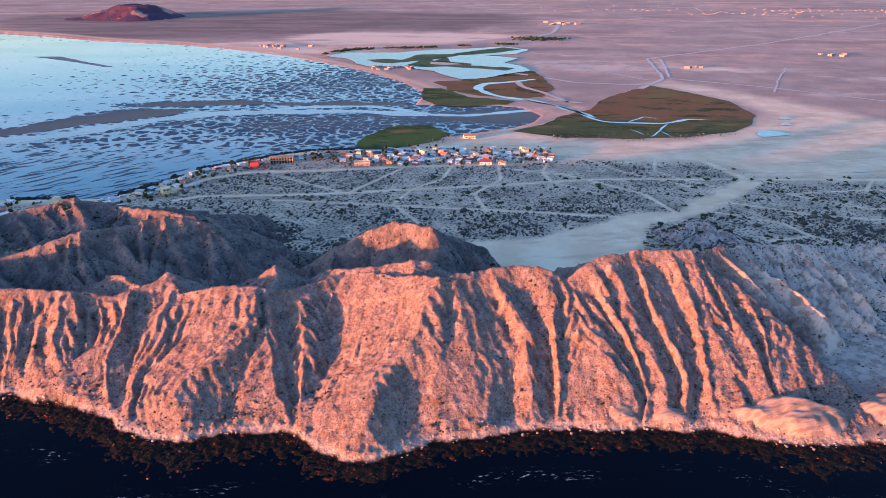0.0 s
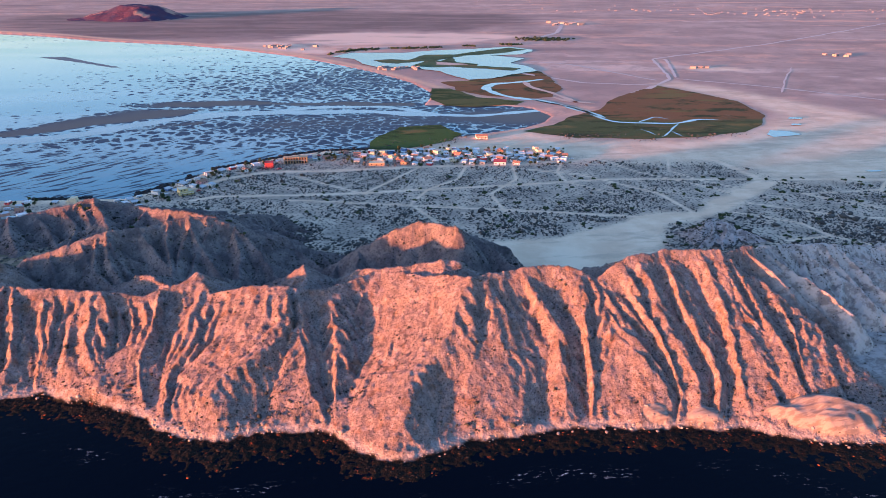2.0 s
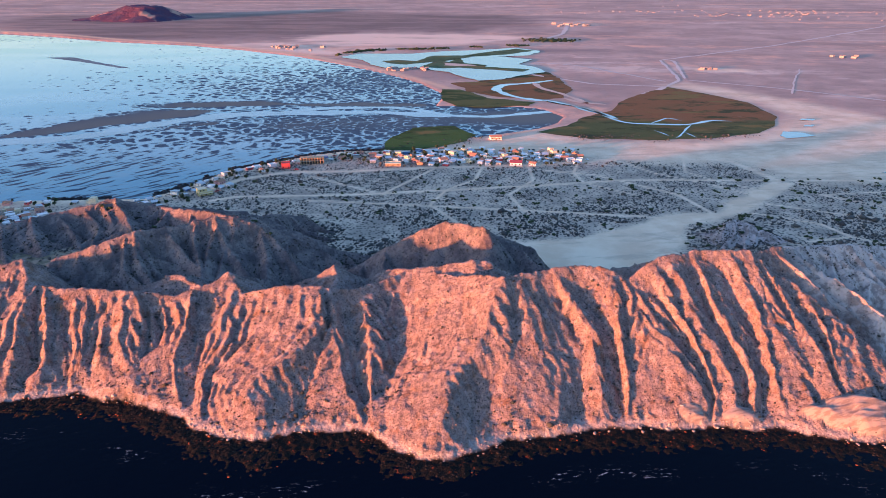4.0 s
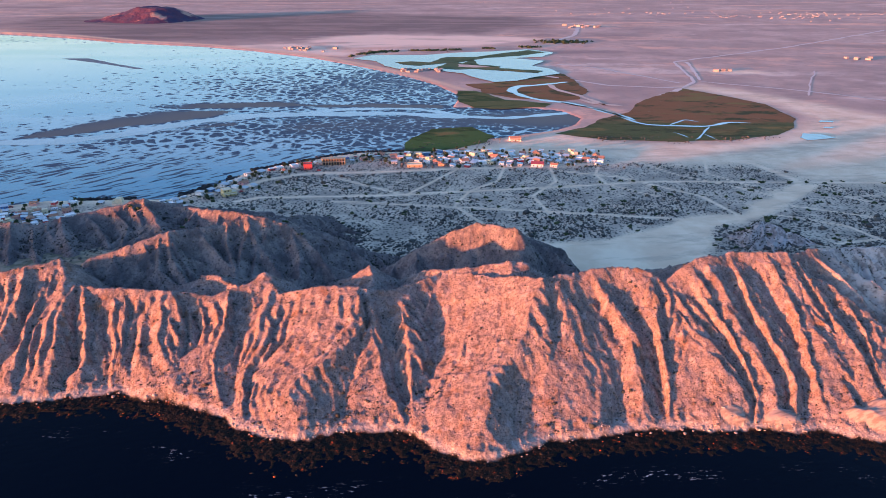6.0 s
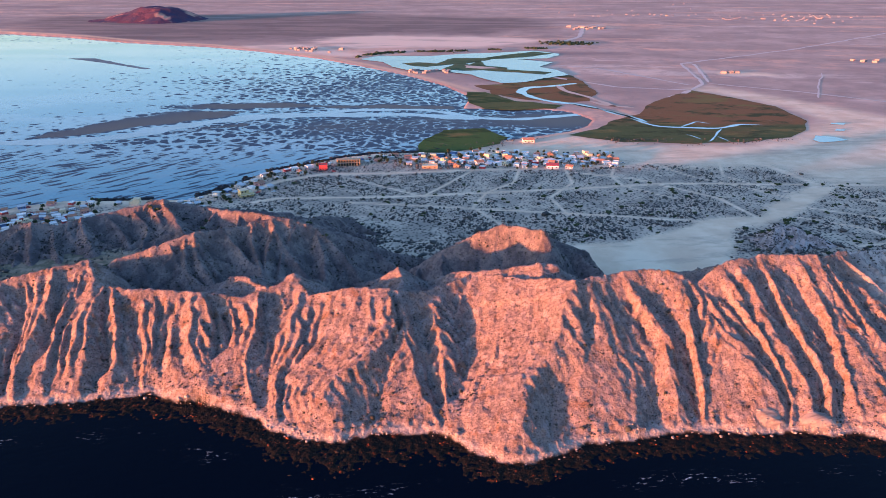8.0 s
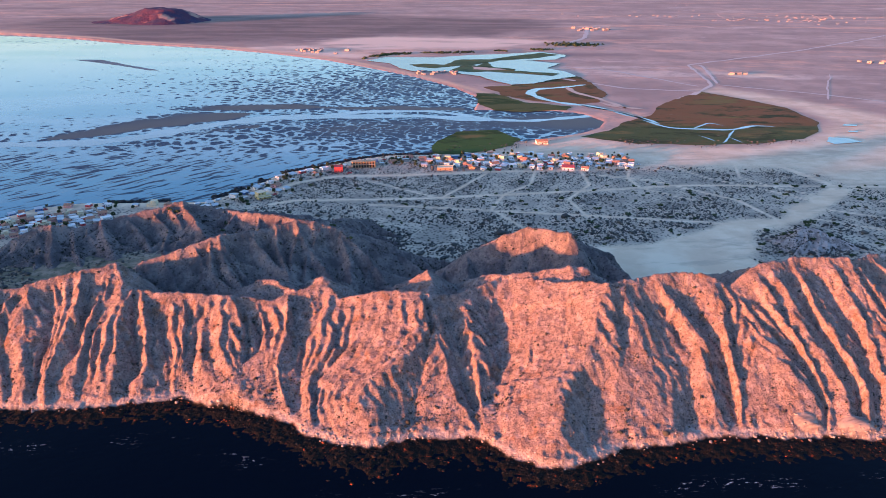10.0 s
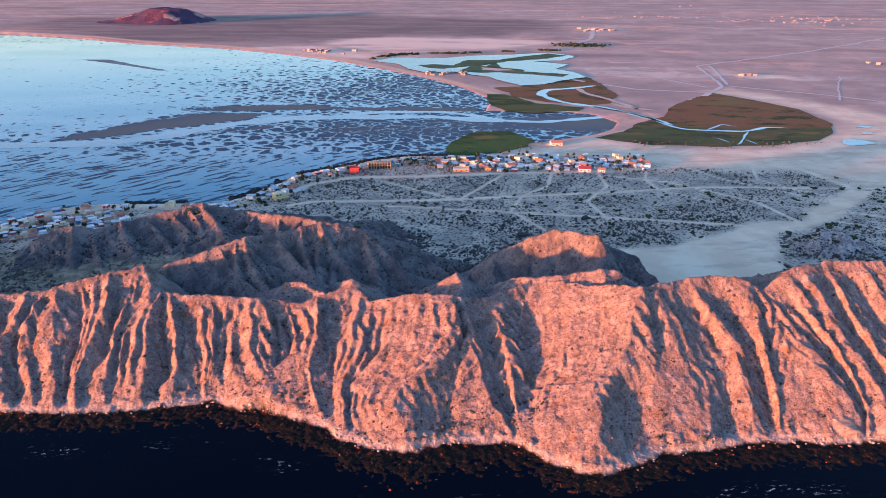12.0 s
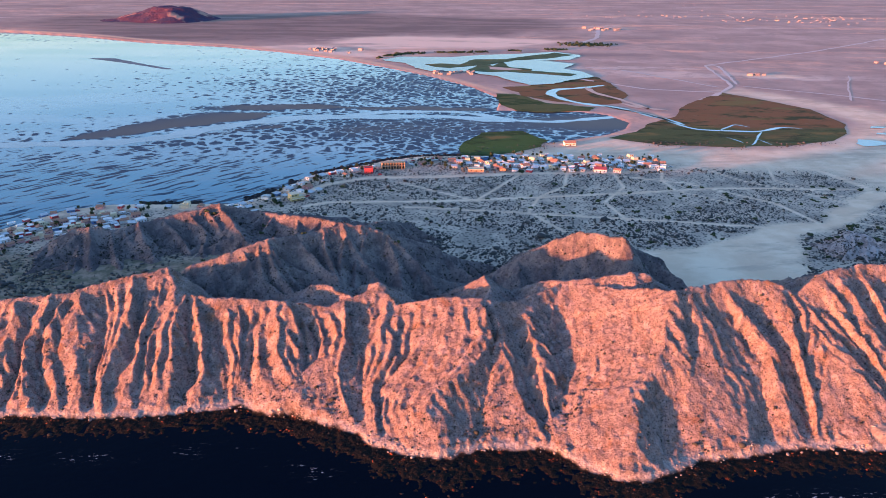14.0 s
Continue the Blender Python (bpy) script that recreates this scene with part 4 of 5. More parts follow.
flat_outline("marsh", [(-106, 811), (-97, 882), (-72, 931), (-19, 942), (8, 889), (-3, 853), (-37, 824), (-69, 808)], 1.78, GREEN, "dark green salt marsh beside the tidal flat", "marsh", 5)
flat_outline("marsh", [(-34, 1231), (-4, 1231), (24, 1190), (42, 1150), (115, 1114), (97, 1087), (36, 1068), (-10, 1076), (-36, 1129)], 1.78, GREEN, "olive green salt marsh behind the sand spit", "marsh", 6)
flat_outline("marsh", [(-17, 1301), (32, 1314), (83, 1437), (173, 1455), (191, 1357), (195, 1240), (161, 1150), (131, 1140), (64, 1160), (10, 1210)], 1.76, BROWN, "brown and green marsh round the creek", "marsh", 10)
flat_outline("marsh", [(366, 1263), (413, 1189), (451, 1114), (450, 1006), (418, 943), (378, 899), (312, 874), (244, 862), (153, 868), (89, 905), (134, 942), (175, 1005), (219, 1046), (246, 1113), (299, 1189)],
             1.76, BROWN, "large rust-brown salt marsh with green lower rim", "marsh", 3)
flat_outline("lagoon", [(-271, 1659), (-232, 1722), (-180, 1723), (-107, 1726), (-34, 1772), (52, 1797), (155, 1847), (193, 1802), (211, 1780), (168, 1694), (95, 1671), (169, 1624), (130, 1544), (161, 1495), (174, 1434),
                        (140, 1404), (78, 1334), (32, 1320), (2, 1372), (-22, 1428), (-56, 1457), (-70, 1488), (-155, 1486), (-186, 1534), (-211, 1604)], 3.0, LAGOON, "pale turquoise lagoon behind the beach", "lagoon", 5)
flat_outline("reed_bed", [(-171, 1587), (-133, 1606), (-94, 1589), (-56, 1686), (15, 1689), (71, 1753), (152, 1824), (191, 1788), (119, 1713), (35, 1669), (-27, 1592), (-65, 1572), (-112, 1536), (-145, 1552)],
             3.2, TURF, "green reed bank in the pale lagoon", "reeds", 6, seed=5)
flat_outline("reed_bed", [(-79, 1498), (-41, 1609), (-18, 1574), (4, 1649), (15, 1557), (59, 1525), (53, 1502), (143, 1463), (130, 1433), (68, 1461), (2, 1490), (-38, 1480)],
             3.35, TURF, "narrow green reed bank in the pale lagoon", "reeds", 5, seed=8)
flat_outline("sand_bank", [(-30, 1560), (-8, 1548), (28, 1530), (40, 1515), (0, 1508), (-30, 1520)], 3.5, PINK_SAND, "small pinkish sand bank in the lagoon", "sand bank", 4, seed=4)
flat_outline("pond", [(398, 884), (415, 909), (435, 903), (445, 884), (402, 869)], 2.2, LAGOON, "small pale pond in the sand", "pond", 2)
flat_outline("pond", [(470, 980), (478, 990), (496, 985), (488, 976)], 2.2, LAGOON, "small pale pond in the sand", "pond", 2, seed=6)
flat_outline("pond", [(455, 940), (462, 950), (474, 946), (468, 938)], 2.2, LAGOON, "small pale pond in the sand", "pond", 2, seed=7)
flat_outline("pond", [(432, 718), (450, 721), (452, 716), (436, 714)], 2.2, LAGOON, "shallow pool beside the sandy track", "pond", 1, seed=9)
flat_outline("pond", [(470, 706), (486, 708), (486, 704), (474, 702)], 2.2, LAGOON, "shallow pool beside the sandy track", "pond", 1, seed=11)

for wide, line in ((13, [(165, 1080), (143, 1118), (95, 1147), (70, 1180), (59, 1233), (76, 1279), (113, 1292), (175, 1331)]),
                   (16, [(165, 1080), (131, 1046), (79, 1021), (30, 1004), (-16, 1011), (-64, 1049), (-110, 1073), (-196, 1071), (-287, 1028)]),
                   (6, [(128, 1129), (162, 1084), (184, 1059), (199, 1027), (207, 982), (223, 961), (251, 954), (291, 948), (311, 953), (344, 977), (372, 971)]),
                   (2.5, [(311, 953), (281, 909), (260, 872)]), (2.5, [(281, 909), (288, 873)]), (2.5, [(245, 915), (253, 902), (255, 884)]),
                   (3, [(251, 954), (286, 998), (301, 976)]), (9, [(165, 1080), (199, 1027), (215, 985)])):
    ribbon("creek", line, wide, 0.84 if line[-1][0] < -200 else 1.9, CHANNEL, "winding pale blue tidal creek", "creek")
ribbon("creek", [(-1500, 760), (-900, 800), (-615, 847), (-538, 854), (-474, 897), (-435, 943), (-389, 987), (-335, 1019), (-254, 1028), (-120, 1035), (-20, 1008)], 30, 0.80, CHANNEL,
       "broad smooth channel across the tidal flat", "creek")
flat_outline("sand_bar", [(-946, 1659), (-887, 1661), (-777, 1571), (-686, 1496), (-708, 1495), (-805, 1570), (-888, 1622)], 0.84, MUD,
             "thin dark bar of wet sand in the tidal flat", "sand bar", 5, 8, seed=13)
for line in ([(131, 1305), (144, 1235), (172, 1183), (194, 1098)], [(163, 1149), (181, 1111), (222, 1094)]):
    ribbon("sand_ridge", line, 11, 1.95, PINK_SAND, "pinkish sand ridge along the marsh", "sand ridge")

TRACK = plain_paint("pale_track", (0.60, 0.46, 0.40), 0.95, 0.15)
for wide, line in ROADS:
    ribbon("road", line, wide * 1.3, None, TRACK, "pale dirt track across the desert plain", "dirt road", 3.0)

# the far dark red volcanic hill
def hill_material():
    k = Mat("volcanic_slope", 0.95, 0.1)
    # the purple in these rock colours stands in for distant haze
    col = k.mix(k.step(k.noise(0.02, 5, 0.6), 0.4, 0.62), (0.082, 0.036, 0.062), (0.044, 0.036, 0.072))
    col = k.mix(k.step(k.noise(0.012, 3), 0.56, 0.66), col, (0.40, 0.22, 0.17))
    k.colour(col)
    k.bump(k.noise(0.05, 5, 0.65), 6.0, 0.8)
    return k.m


hx, hy = np.meshgrid(np.linspace(-1480, -760, 150), np.linspace(2460, 3060, 110))
u, v = (hx + 1134) / np.where(hx < -1134, 195, 150), (hy - 2740) / 170
r = np.hypot(u + 0.12 * (fractal(hx, hy, 120, 3, 2) - 0.5), v) + 0.22 * (fractal(hx, hy, 90, 3, 12) - 0.5)
hz = 66 * np.clip(1.12 - r, 0, 0.78) ** 1.15 + 9 * np.clip(1.3 - np.hypot((hx + 1310) / 90, (hy - 2700) / 110), 0, 1)
hz = hz - 9 * np.clip(ridged(hx, hy, 80, 3, 8) - 0.4, 0, 1) * np.clip(hz / 30, 0, 1)
far_hill = sheet("hill", hx, hy, hz - 1 + plain_height(hx, hy) * 0.6, hill_material())
tagged(far_hill, "dark red volcanic hill on the far plain", "hill", kind="structure")


# ---- growth and loose rock ----
def ground_at(x, y):
    h = sample(Z, x, y)
    return np.maximum(h, plain_height(x, y) * (1 - region(x, y, BAY, 6)) - 0.3 * region(x, y, BAY, 6))


def blobs(name, x, y, z, size, squash, material, seed, lumps=1):
    """Many small uneven lumps (shrubs or stones) in one mesh."""
    rng = np.random.default_rng(seed)
    g = (1 + 5 ** 0.5) / 2
    ico = np.array([(-1, g, 0), (1, g, 0), (-1, -g, 0), (1, -g, 0), (0, -1, g), (0, 1, g), (0, -1, -g), (0, 1, -g), (g, 0, -1), (g, 0, 1), (-g, 0, -1), (-g, 0, 1)]) / 1.9
    tri = np.array([(0, 11, 5), (0, 5, 1), (0, 1, 7), (0, 7, 10), (0, 10, 11), (1, 5, 9), (5, 11, 4), (11, 10, 2), (10, 7, 6), (7, 1, 8),
                    (3, 9, 4), (3, 4, 2), (3, 2, 6), (3, 6, 8), (3, 8, 9), (4, 9, 5), (2, 4, 11), (6, 2, 10), (8, 6, 7), (9, 8, 1)])
    x, y, z, size = [np.repeat(a, lumps) for a in (x, y, z, size)]
    n = len(x)
    if lumps > 1:
        x = x + rng.uniform(-0.55, 0.55, n) * size
        y = y + rng.uniform(-0.55, 0.55, n) * size
        size = size * rng.uniform(0.45, 0.85, n)
    v = ico[None] * rng.uniform(0.5, 1.4, (n, 12, 1))
    a = rng.uniform(0, 6.28, n)
    ca, sa = np.cos(a)[:, None], np.sin(a)[:, None]
    wide = rng.uniform(0.8, 1.4, (n, 1))
    vx = (v[:, :, 0] * ca - v[:, :, 1] * sa) * wide
    vy = v[:, :, 0] * sa + v[:, :, 1] * ca
    r = size[:, None] / 2
    co = np.stack([x[:, None] + vx * r, y[:, None] + vy * r, z[:, None] + (v[:, :, 2] + 0.55) * r * squash], -1)
    me = bpy.data.meshes.new(name)
    me.vertices.add(n * 12)
    me.vertices.foreach_set("co", co.astype(np.float32).ravel())
    idx = (tri[None] + (np.arange(n) * 12)[:, None, None]).astype(np.int32).ravel()
    me.loops.add(len(idx))
    me.loops.foreach_set("vertex_index", idx)
    me.polygons.add(n * 20)
    me.polygons.foreach_set("loop_start", np.arange(0, len(idx), 3, dtype=np.int32))
    me.update(calc_edges=True)
    me.materials.append(material)
    return new(name, me)


SHRUB = leaf_material("dry_shrub", (0.050, 0.052, 0.054), (0.105, 0.100, 0.092))
HILL_SHRUB = leaf_material("slope_shrub", (0.026, 0.027, 0.026), (0.060, 0.058, 0.050))
LEAF = leaf_material("dark_leaf", (0.022, 0.034, 0.018), (0.05, 0.065, 0.03))


def stone_material():
    k = Mat("shore_boulder", 0.9, 0.25)
    col = k.mix(k.island(), (0.35, 0.30, 0.285), (0.21, 0.165, 0.15))
    k.colour(k.mix(k.step(k.noise(1.2, 4, 0.6), 0.5, 0.7), col, (0.20, 0.15, 0.13)))
    k.bump(k.noise(2.5, 4, 0.6), 0.15, 0.8)
    return k.m


def weed_material():
    k = Mat("wet_reef_stone", 0.8, 0.2)
    col = k.mix(k.step(k.noise(0.10, 4, 0.6), 0.52, 0.62), (0.012, 0.009, 0.008), (0.32, 0.060, 0.018))
    k.colour(k.mix(k.step(k.island(), 0.35, 0.6), (0.014, 0.011, 0.010), col))
    return k.m


STONE, WEED = stone_material(), weed_material()
rng = np.random.default_rng(11)

# scrub on the plain, thicker in patches and off the tracks
n = 95000
x, y = rng.uniform(-320, 640, n), 470 + 420 * rng.power(0.75, n)
x[:16000], y[:16000] = rng.uniform(-560, -150, 16000), rng.uniform(384, 545, 16000)
keep = np.abs(x + 40) < 0.75 * y + 160
for outline, soft in ((WASH, 6), (BELT, 20), (BAY, 20)):
    keep &= rng.random(n) > region(x, y, outline, soft) * 1.05
for wide, line in TRACKS:
    keep &= away(x, y, line) > wide * 0.8
patch = fractal(x, y, 34, 3, 15)
keep &= rng.random(n) < np.clip((patch - 0.38) * 4.2, 0.04, 1)
x, y = x[keep], y[keep]
z = ground_at(x, y)
keep = z < 3.5
x, y, z = x[keep], y[keep], z[keep]
size = np.exp(rng.normal(-0.15, 0.5, len(x))) * np.where(y < 600, 1.25, 1.0)
tagged(blobs("shrubs", x, y, z, size, 0.8, SHRUB, 1), "low grey-green desert shrubs scattered over the sandy plain", "shrubs", kind="stuff")

# larger bushes round the sand wash and behind the hills
n = 2600
x, y = rng.uniform(-330, 420, n), rng.uniform(440, 700, n)
d = away(x, y, WASH, True)
keep = (rng.random(n) < np.where(d < 22, 0.75, 0.16) * np.clip((fractal(x, y, 26, 2, 25) - 0.36) * 4, 0, 1)) & (region(x, y, WASH, 5) < 0.3) & (region(x, y, BAY, 12) < 0.1)
x, y = x[keep], y[keep]
z = ground_at(x, y)
tagged(blobs("bushes", x, y, z, rng.uniform(1.8, 4.4, len(x)), 0.75, LEAF, 2, 5), "dark green desert bushes at the edge of the sand", "bushes", kind="stuff")

# sparse shrubs on the slopes and in the valleys between the hills
n = 190000
x, y = rng.uniform(-500, 380, n), rng.uniform(268, 560, n)
h, sandy, reef = sample(Z, x, y), sample(SANDY, x, y), sample(REEF, x, y)
low = np.clip((16 - h) / 10, 0, 1) * (y > 385)
# shrubs crowd hollows and slopes away from the sun, which also darkens their shade
hollow = np.clip((sample(Z, x + 4, y) + sample(Z, x - 4, y) + sample(Z, x, y + 4) + sample(Z, x, y - 4) - 4 * h) / 4, 0, 1.5)
off_sun = np.clip((sample(Z, x - 2, y) - sample(Z, x + 2, y)) / 3, 0, 1)
keep = (h > 2.5) & (reef < 0.1) & (rng.random(n) < 0.15 + 0.16 * (y > 380) + 0.3 * low + 0.35 * hollow + 0.18 * off_sun - 0.25 * sandy) & (rng.random(n) < np.clip((fractal(x, y, 12, 2, 35) - 0.25) * 2.6, 0.1, 1))
x, y, h = x[keep], y[keep], h[keep]
size = np.exp(rng.normal(-0.62, 0.42, len(x))) * np.where(h < 12, 1.3, 1.0) * np.where(y > 380, 1.05, 1.0)
tagged(blobs("hill_shrubs", x, y, h - 0.05, size, 0.8, HILL_SHRUB, 3), "small dark shrubs dotted over the rocky slopes", "shrubs", kind="stuff")

# pale boulders along the foot of the cliffs and on the talus
n = 10000
x = rng.uniform(-480, 330, n)
s0 = along(SHORE, x, 1)
y = s0 + rng.normal(0.6, 2.0, n)
h, sandy, reef = sample(Z, x, y), sample(SANDY, x, y), sample(REEF, x, y)
keep = (h > 0.6) & (fractal(x, y, 14, 2, 45) > 0.36)
x, y, h = x[keep], y[keep], h[keep]
tagged(blobs("shore_boulders", x, y, h - 0.3, np.exp(rng.normal(-0.95, 0.55, len(x))), 0.7, STONE, 4), "pale salt-crusted boulders along the waterline", "boulders", kind="stuff")
n = 5000
x, y = rng.uniform(-480, 200, n), rng.uniform(262, 345, n)
h, sandy, reef = sample(Z, x, y), sample(SANDY, x, y), sample(REEF, x, y)
keep = (h > 3) & (sandy < 0.1) & (fractal(x, y, 16, 2, 55) > 0.50)
x, y, h = x[keep], y[keep], h[keep]
tagged(blobs("talus_stones", x, y, h - 0.15, np.exp(rng.normal(-0.45, 0.35, len(x))), 0.8, ROCK, 5), "loose pinkish stones on the slopes", "stones", kind="stuff")

# dark weedy stones of the reef
n = 14000
x = rng.uniform(-480, 330, n)
y = along(SHORE, x, 1) - 1 - 30 * rng.random(n) ** 1.2
h, sandy, reef = sample(Z, x, y), sample(SANDY, x, y), sample(REEF, x, y)
keep = (h > -0.35) & (fractal(x, y, 7, 2, 65) > 0.46)
x, y, h = x[keep], y[keep], h[keep]
tagged(blobs("reef_stones", x, y, h - 0.2, np.exp(rng.normal(-0.75, 0.5, len(x))), 0.5, WEED, 6), "dark wet stones with rust-red weed on the reef", "reef", kind="stuff")


# single large boulders at the waterline, each its own thing
def boulder(size, seed):
    r = random.Random(seed)
    bm = bmesh.new()
    bmesh.ops.create_icosphere(bm, subdivisions=1, radius=size / 2)
    for vert in bm.verts:
        d = vert.co.normalized()
        vert.co *= 0.75 + 0.5 * noise.noise(d * 1.6 + Vector((seed * 3.1, 0, 0))) + r.uniform(-0.18, 0.18)
        vert.co.z *= 0.8
    me = bpy.data.meshes.new("boulder")
    bm.to_mesh(me)
    bm.free()
    me.materials.append(STONE)
    return me


kinds = [boulder(s, i) for i, s in enumerate((1.6, 2.0, 2.4, 1.5, 2.8))]
r = random.Random(5)
for i in range(46):
    bx0 = r.uniform(-330, 215)
    by0 = float(along(SHORE, np.array([bx0]), 1)[0]) + r.uniform(-2.5, 2.0)
    bz0 = float(sample(Z, np.array([bx0]), np.array([by0]))[0])
    ob = new("boulder", kinds[i % 5])
    ob.matrix_world = pose(bx0, by0, bz0 + 0.1, r.uniform(-20, 20), r.uniform(-20, 20), r.uniform(0, 360))
    tagged(ob, "large pale boulder on the rocky waterline", "boulder", "boulders at the waterline")


# black wet rocks along the bay shore below the houses
BLACK = leaf_material("black_shore_rock", (0.012, 0.013, 0.016), (0.03, 0.03, 0.034))
n = 5200
f = rng.random(n) * 10.999
line = np.array(BAY[4:15], float)
i = np.minimum(f.astype(int), 9)
u = (f - i)[:, None]
p = line[i] * (1 - u) + line[i + 1] * u
way = line[i + 1] - line[i]
way /= np.linalg.norm(way, axis=1, keepdims=True)
off = rng.normal(2.0, 2.6, n)
x, y = p[:, 0] - way[:, 1] * off, p[:, 1] + way[:, 0] * off
keep = fractal(x, y, 30, 2, 71) > np.where(y > 720, 0.36, 0.47)
x, y = x[keep], y[keep]
tagged(blobs("shore_rocks", x, y, 0.5 + 0 * x, np.exp(rng.normal(0.6, 0.4, len(x))), 0.45, BLACK, 14), "black wet rocks along the bay shore", "rocks", kind="stuff")


# ---- the village ----
def part(name, bm, material, parent, label=""):
    me = bpy.data.meshes.new(name)
    bm.to_mesh(me)
    bm.free()
    me.materials.append(material)
    ob = new(name, me)
    ob.parent = parent
    return tagged(ob, label)


def box(bm, x0, x1, y0, y1, z0, z1, bevel=0.0):
    made = bmesh.ops.create_cube(bm, size=1.0)["verts"]
    bmesh.ops.scale(bm, vec=(x1 - x0, y1 - y0, z1 - z0), verts=made)
    bmesh.ops.translate(bm, vec=((x0 + x1) / 2, (y0 + y1) / 2, (z0 + z1) / 2), verts=made)
    if bevel:
        edges = list({e for v in made for e in v.link_edges})
        bmesh.ops.bevel(bm, geom=edges, offset=bevel, segments=1, affect="EDGES")
    return bm


def boxed(*sides, bevel=0.0):
    return box(bmesh.new(), *sides, bevel=bevel)


WHITE = plain_paint("white_plaster", (0.74, 0.72, 0.70))
CREAM = plain_paint("cream_plaster", (0.66, 0.55, 0.38))
YELLOW = plain_paint("yellow_plaster", (0.66, 0.50, 0.22))
RED = plain_paint("red_plaster", (0.52, 0.07, 0.075))
ROSE = plain_paint("rose_plaster", (0.58, 0.30, 0.29))
OCHRE = plain_paint("ochre_plaster", (0.50, 0.31, 0.18))
BLOCK = plain_paint("grey_block", (0.36, 0.34, 0.33))
BLUE = plain_paint("blue_paint", (0.10, 0.20, 0.40))
TIN = plain_paint("tin_roof", (0.50, 0.51, 0.53), 0.5, 0.3, 0.3)
TILE = plain_paint("clay_tile", (0.36, 0.18, 0.12))
DARK = plain_paint("shaded_glass", (0.03, 0.035, 0.045), 0.15)
WOOD = plain_paint("brown_door", (0.16, 0.09, 0.05))
RUBBER = plain_paint("black_rubber", (0.02, 0.02, 0.02))
SANDY_WALL = plain_paint("sandy_plaster", (0.30, 0.26, 0.26))
CEMENT = plain_paint("cement_slab", (0.45, 0.43, 0.41))


def house(wide, deep, tall, wall, roof, shape, label, storeys=1, porch=False):
    """A small house: walls with a plinth, its roof, door and windows, seen from all sides."""
    ob = tagged(new("house"), label, "house", "houses of the beach village")
    body = bmesh.new()
    box(body, -wide / 2, wide / 2, -deep / 2, deep / 2, -0.6, tall)
    if storeys == 2:
        box(body, -wide / 2 + 0.3, wide * 0.12, -deep / 2 + 0.3, deep / 2 - 0.3, tall + 0.2, tall * 1.9)
    part("wall", body, wall, ob)
    top = bmesh.new()
    if shape == "parapet":
        box(top, -wide / 2 - 0.15, wide / 2 + 0.15, -deep / 2 - 0.15, deep / 2 + 0.15, tall, tall + 0.22, 0.04)
        for s in (-1, 1):
            box(top, -wide / 2, wide / 2, s * (deep / 2 - 0.1) - 0.1, s * (deep / 2 - 0.1) + 0.1, tall + 0.22, tall + 0.62)
            box(top, s * (wide / 2 - 0.1) - 0.1, s * (wide / 2 - 0.1) + 0.1, -deep / 2 + 0.2, deep / 2 - 0.2, tall + 0.22, tall + 0.62)
    elif shape == "shed":
        box(top, -wide / 2 - 0.4, wide / 2 + 0.4, -deep / 2 - 0.5, deep / 2 + 0.5, tall, tall + 0.16)
        for v in top.verts:
            v.co.z += 0.9 * (v.co.y / deep + 0.55)
    else:
        for s in (-1, 1):
            a = [top.verts.new(c) for c in ((-wide / 2 - 0.4, s * (deep / 2 + 0.5), tall - 0.2), (wide / 2 + 0.4, s * (deep / 2 + 0.5), tall - 0.2), (wide / 2 + 0.4, 0, tall + deep * 0.22), (-wide / 2 - 0.4, 0, tall + deep * 0.22))]
            b = [top.verts.new(v.co + Vector((0, 0, 0.18))) for v in a]
            top.faces.new(a), top.faces.new(b)
            for i in range(4):
                top.faces.new((a[i], a[i - 1], b[i - 1], b[i]))
        for s in (-1, 1):
            g = [top.verts.new(c) for c in ((s * wide / 2, -deep / 2, tall), (s * wide / 2, deep / 2, tall), (s * wide / 2, 0, tall + deep * 0.21))]
            top.faces.new(g)
    part("roof", top, roof, ob)
    if storeys == 2:
        part("upper_roof", boxed(-wide / 2 + 0.1, wide * 0.12 + 0.2, -deep / 2 + 0.1, deep / 2 - 0.1, tall * 1.9, tall * 1.9 + 0.25, bevel=0.04), roof, ob)
        for px in (-0.36, -0.12):
            part("window", boxed(wide * px - 0.6, wide * px + 0.6, -deep / 2 + 0.22, -deep / 2 + 0.32, tall * 1.35, tall * 1.75), DARK, ob)
    part("door", boxed(-0.5, 0.5, -deep / 2 - 0.06, -deep / 2 + 0.02, 0, 2.05), WOOD, ob)
    for px in (-0.32, 0.32):
        part("window", boxed(wide * px - 0.65, wide * px + 0.65, -deep / 2 - 0.04, -deep / 2 + 0.04, 1.0, 2.1), DARK, ob)
    for s in (-1, 1):
        part("window", boxed(s * wide / 2 - 0.04, s * wide / 2 + 0.04, -0.7, 0.7, 1.0, 2.1), DARK, ob)
    if porch:
        part("porch_roof", boxed(-wide / 2, wide / 2, -deep / 2 - 2.6, -deep / 2 - 0.2, 2.45, 2.6), roof, ob)
        for s in (-1, 0, 1):
            part("post", boxed(s * (wide / 2 - 0.2) - 0.09, s * (wide / 2 - 0.2) + 0.09, -deep / 2 - 2.5, -deep / 2 - 2.32, -0.3, 2.45), WOOD, ob)
    return ob


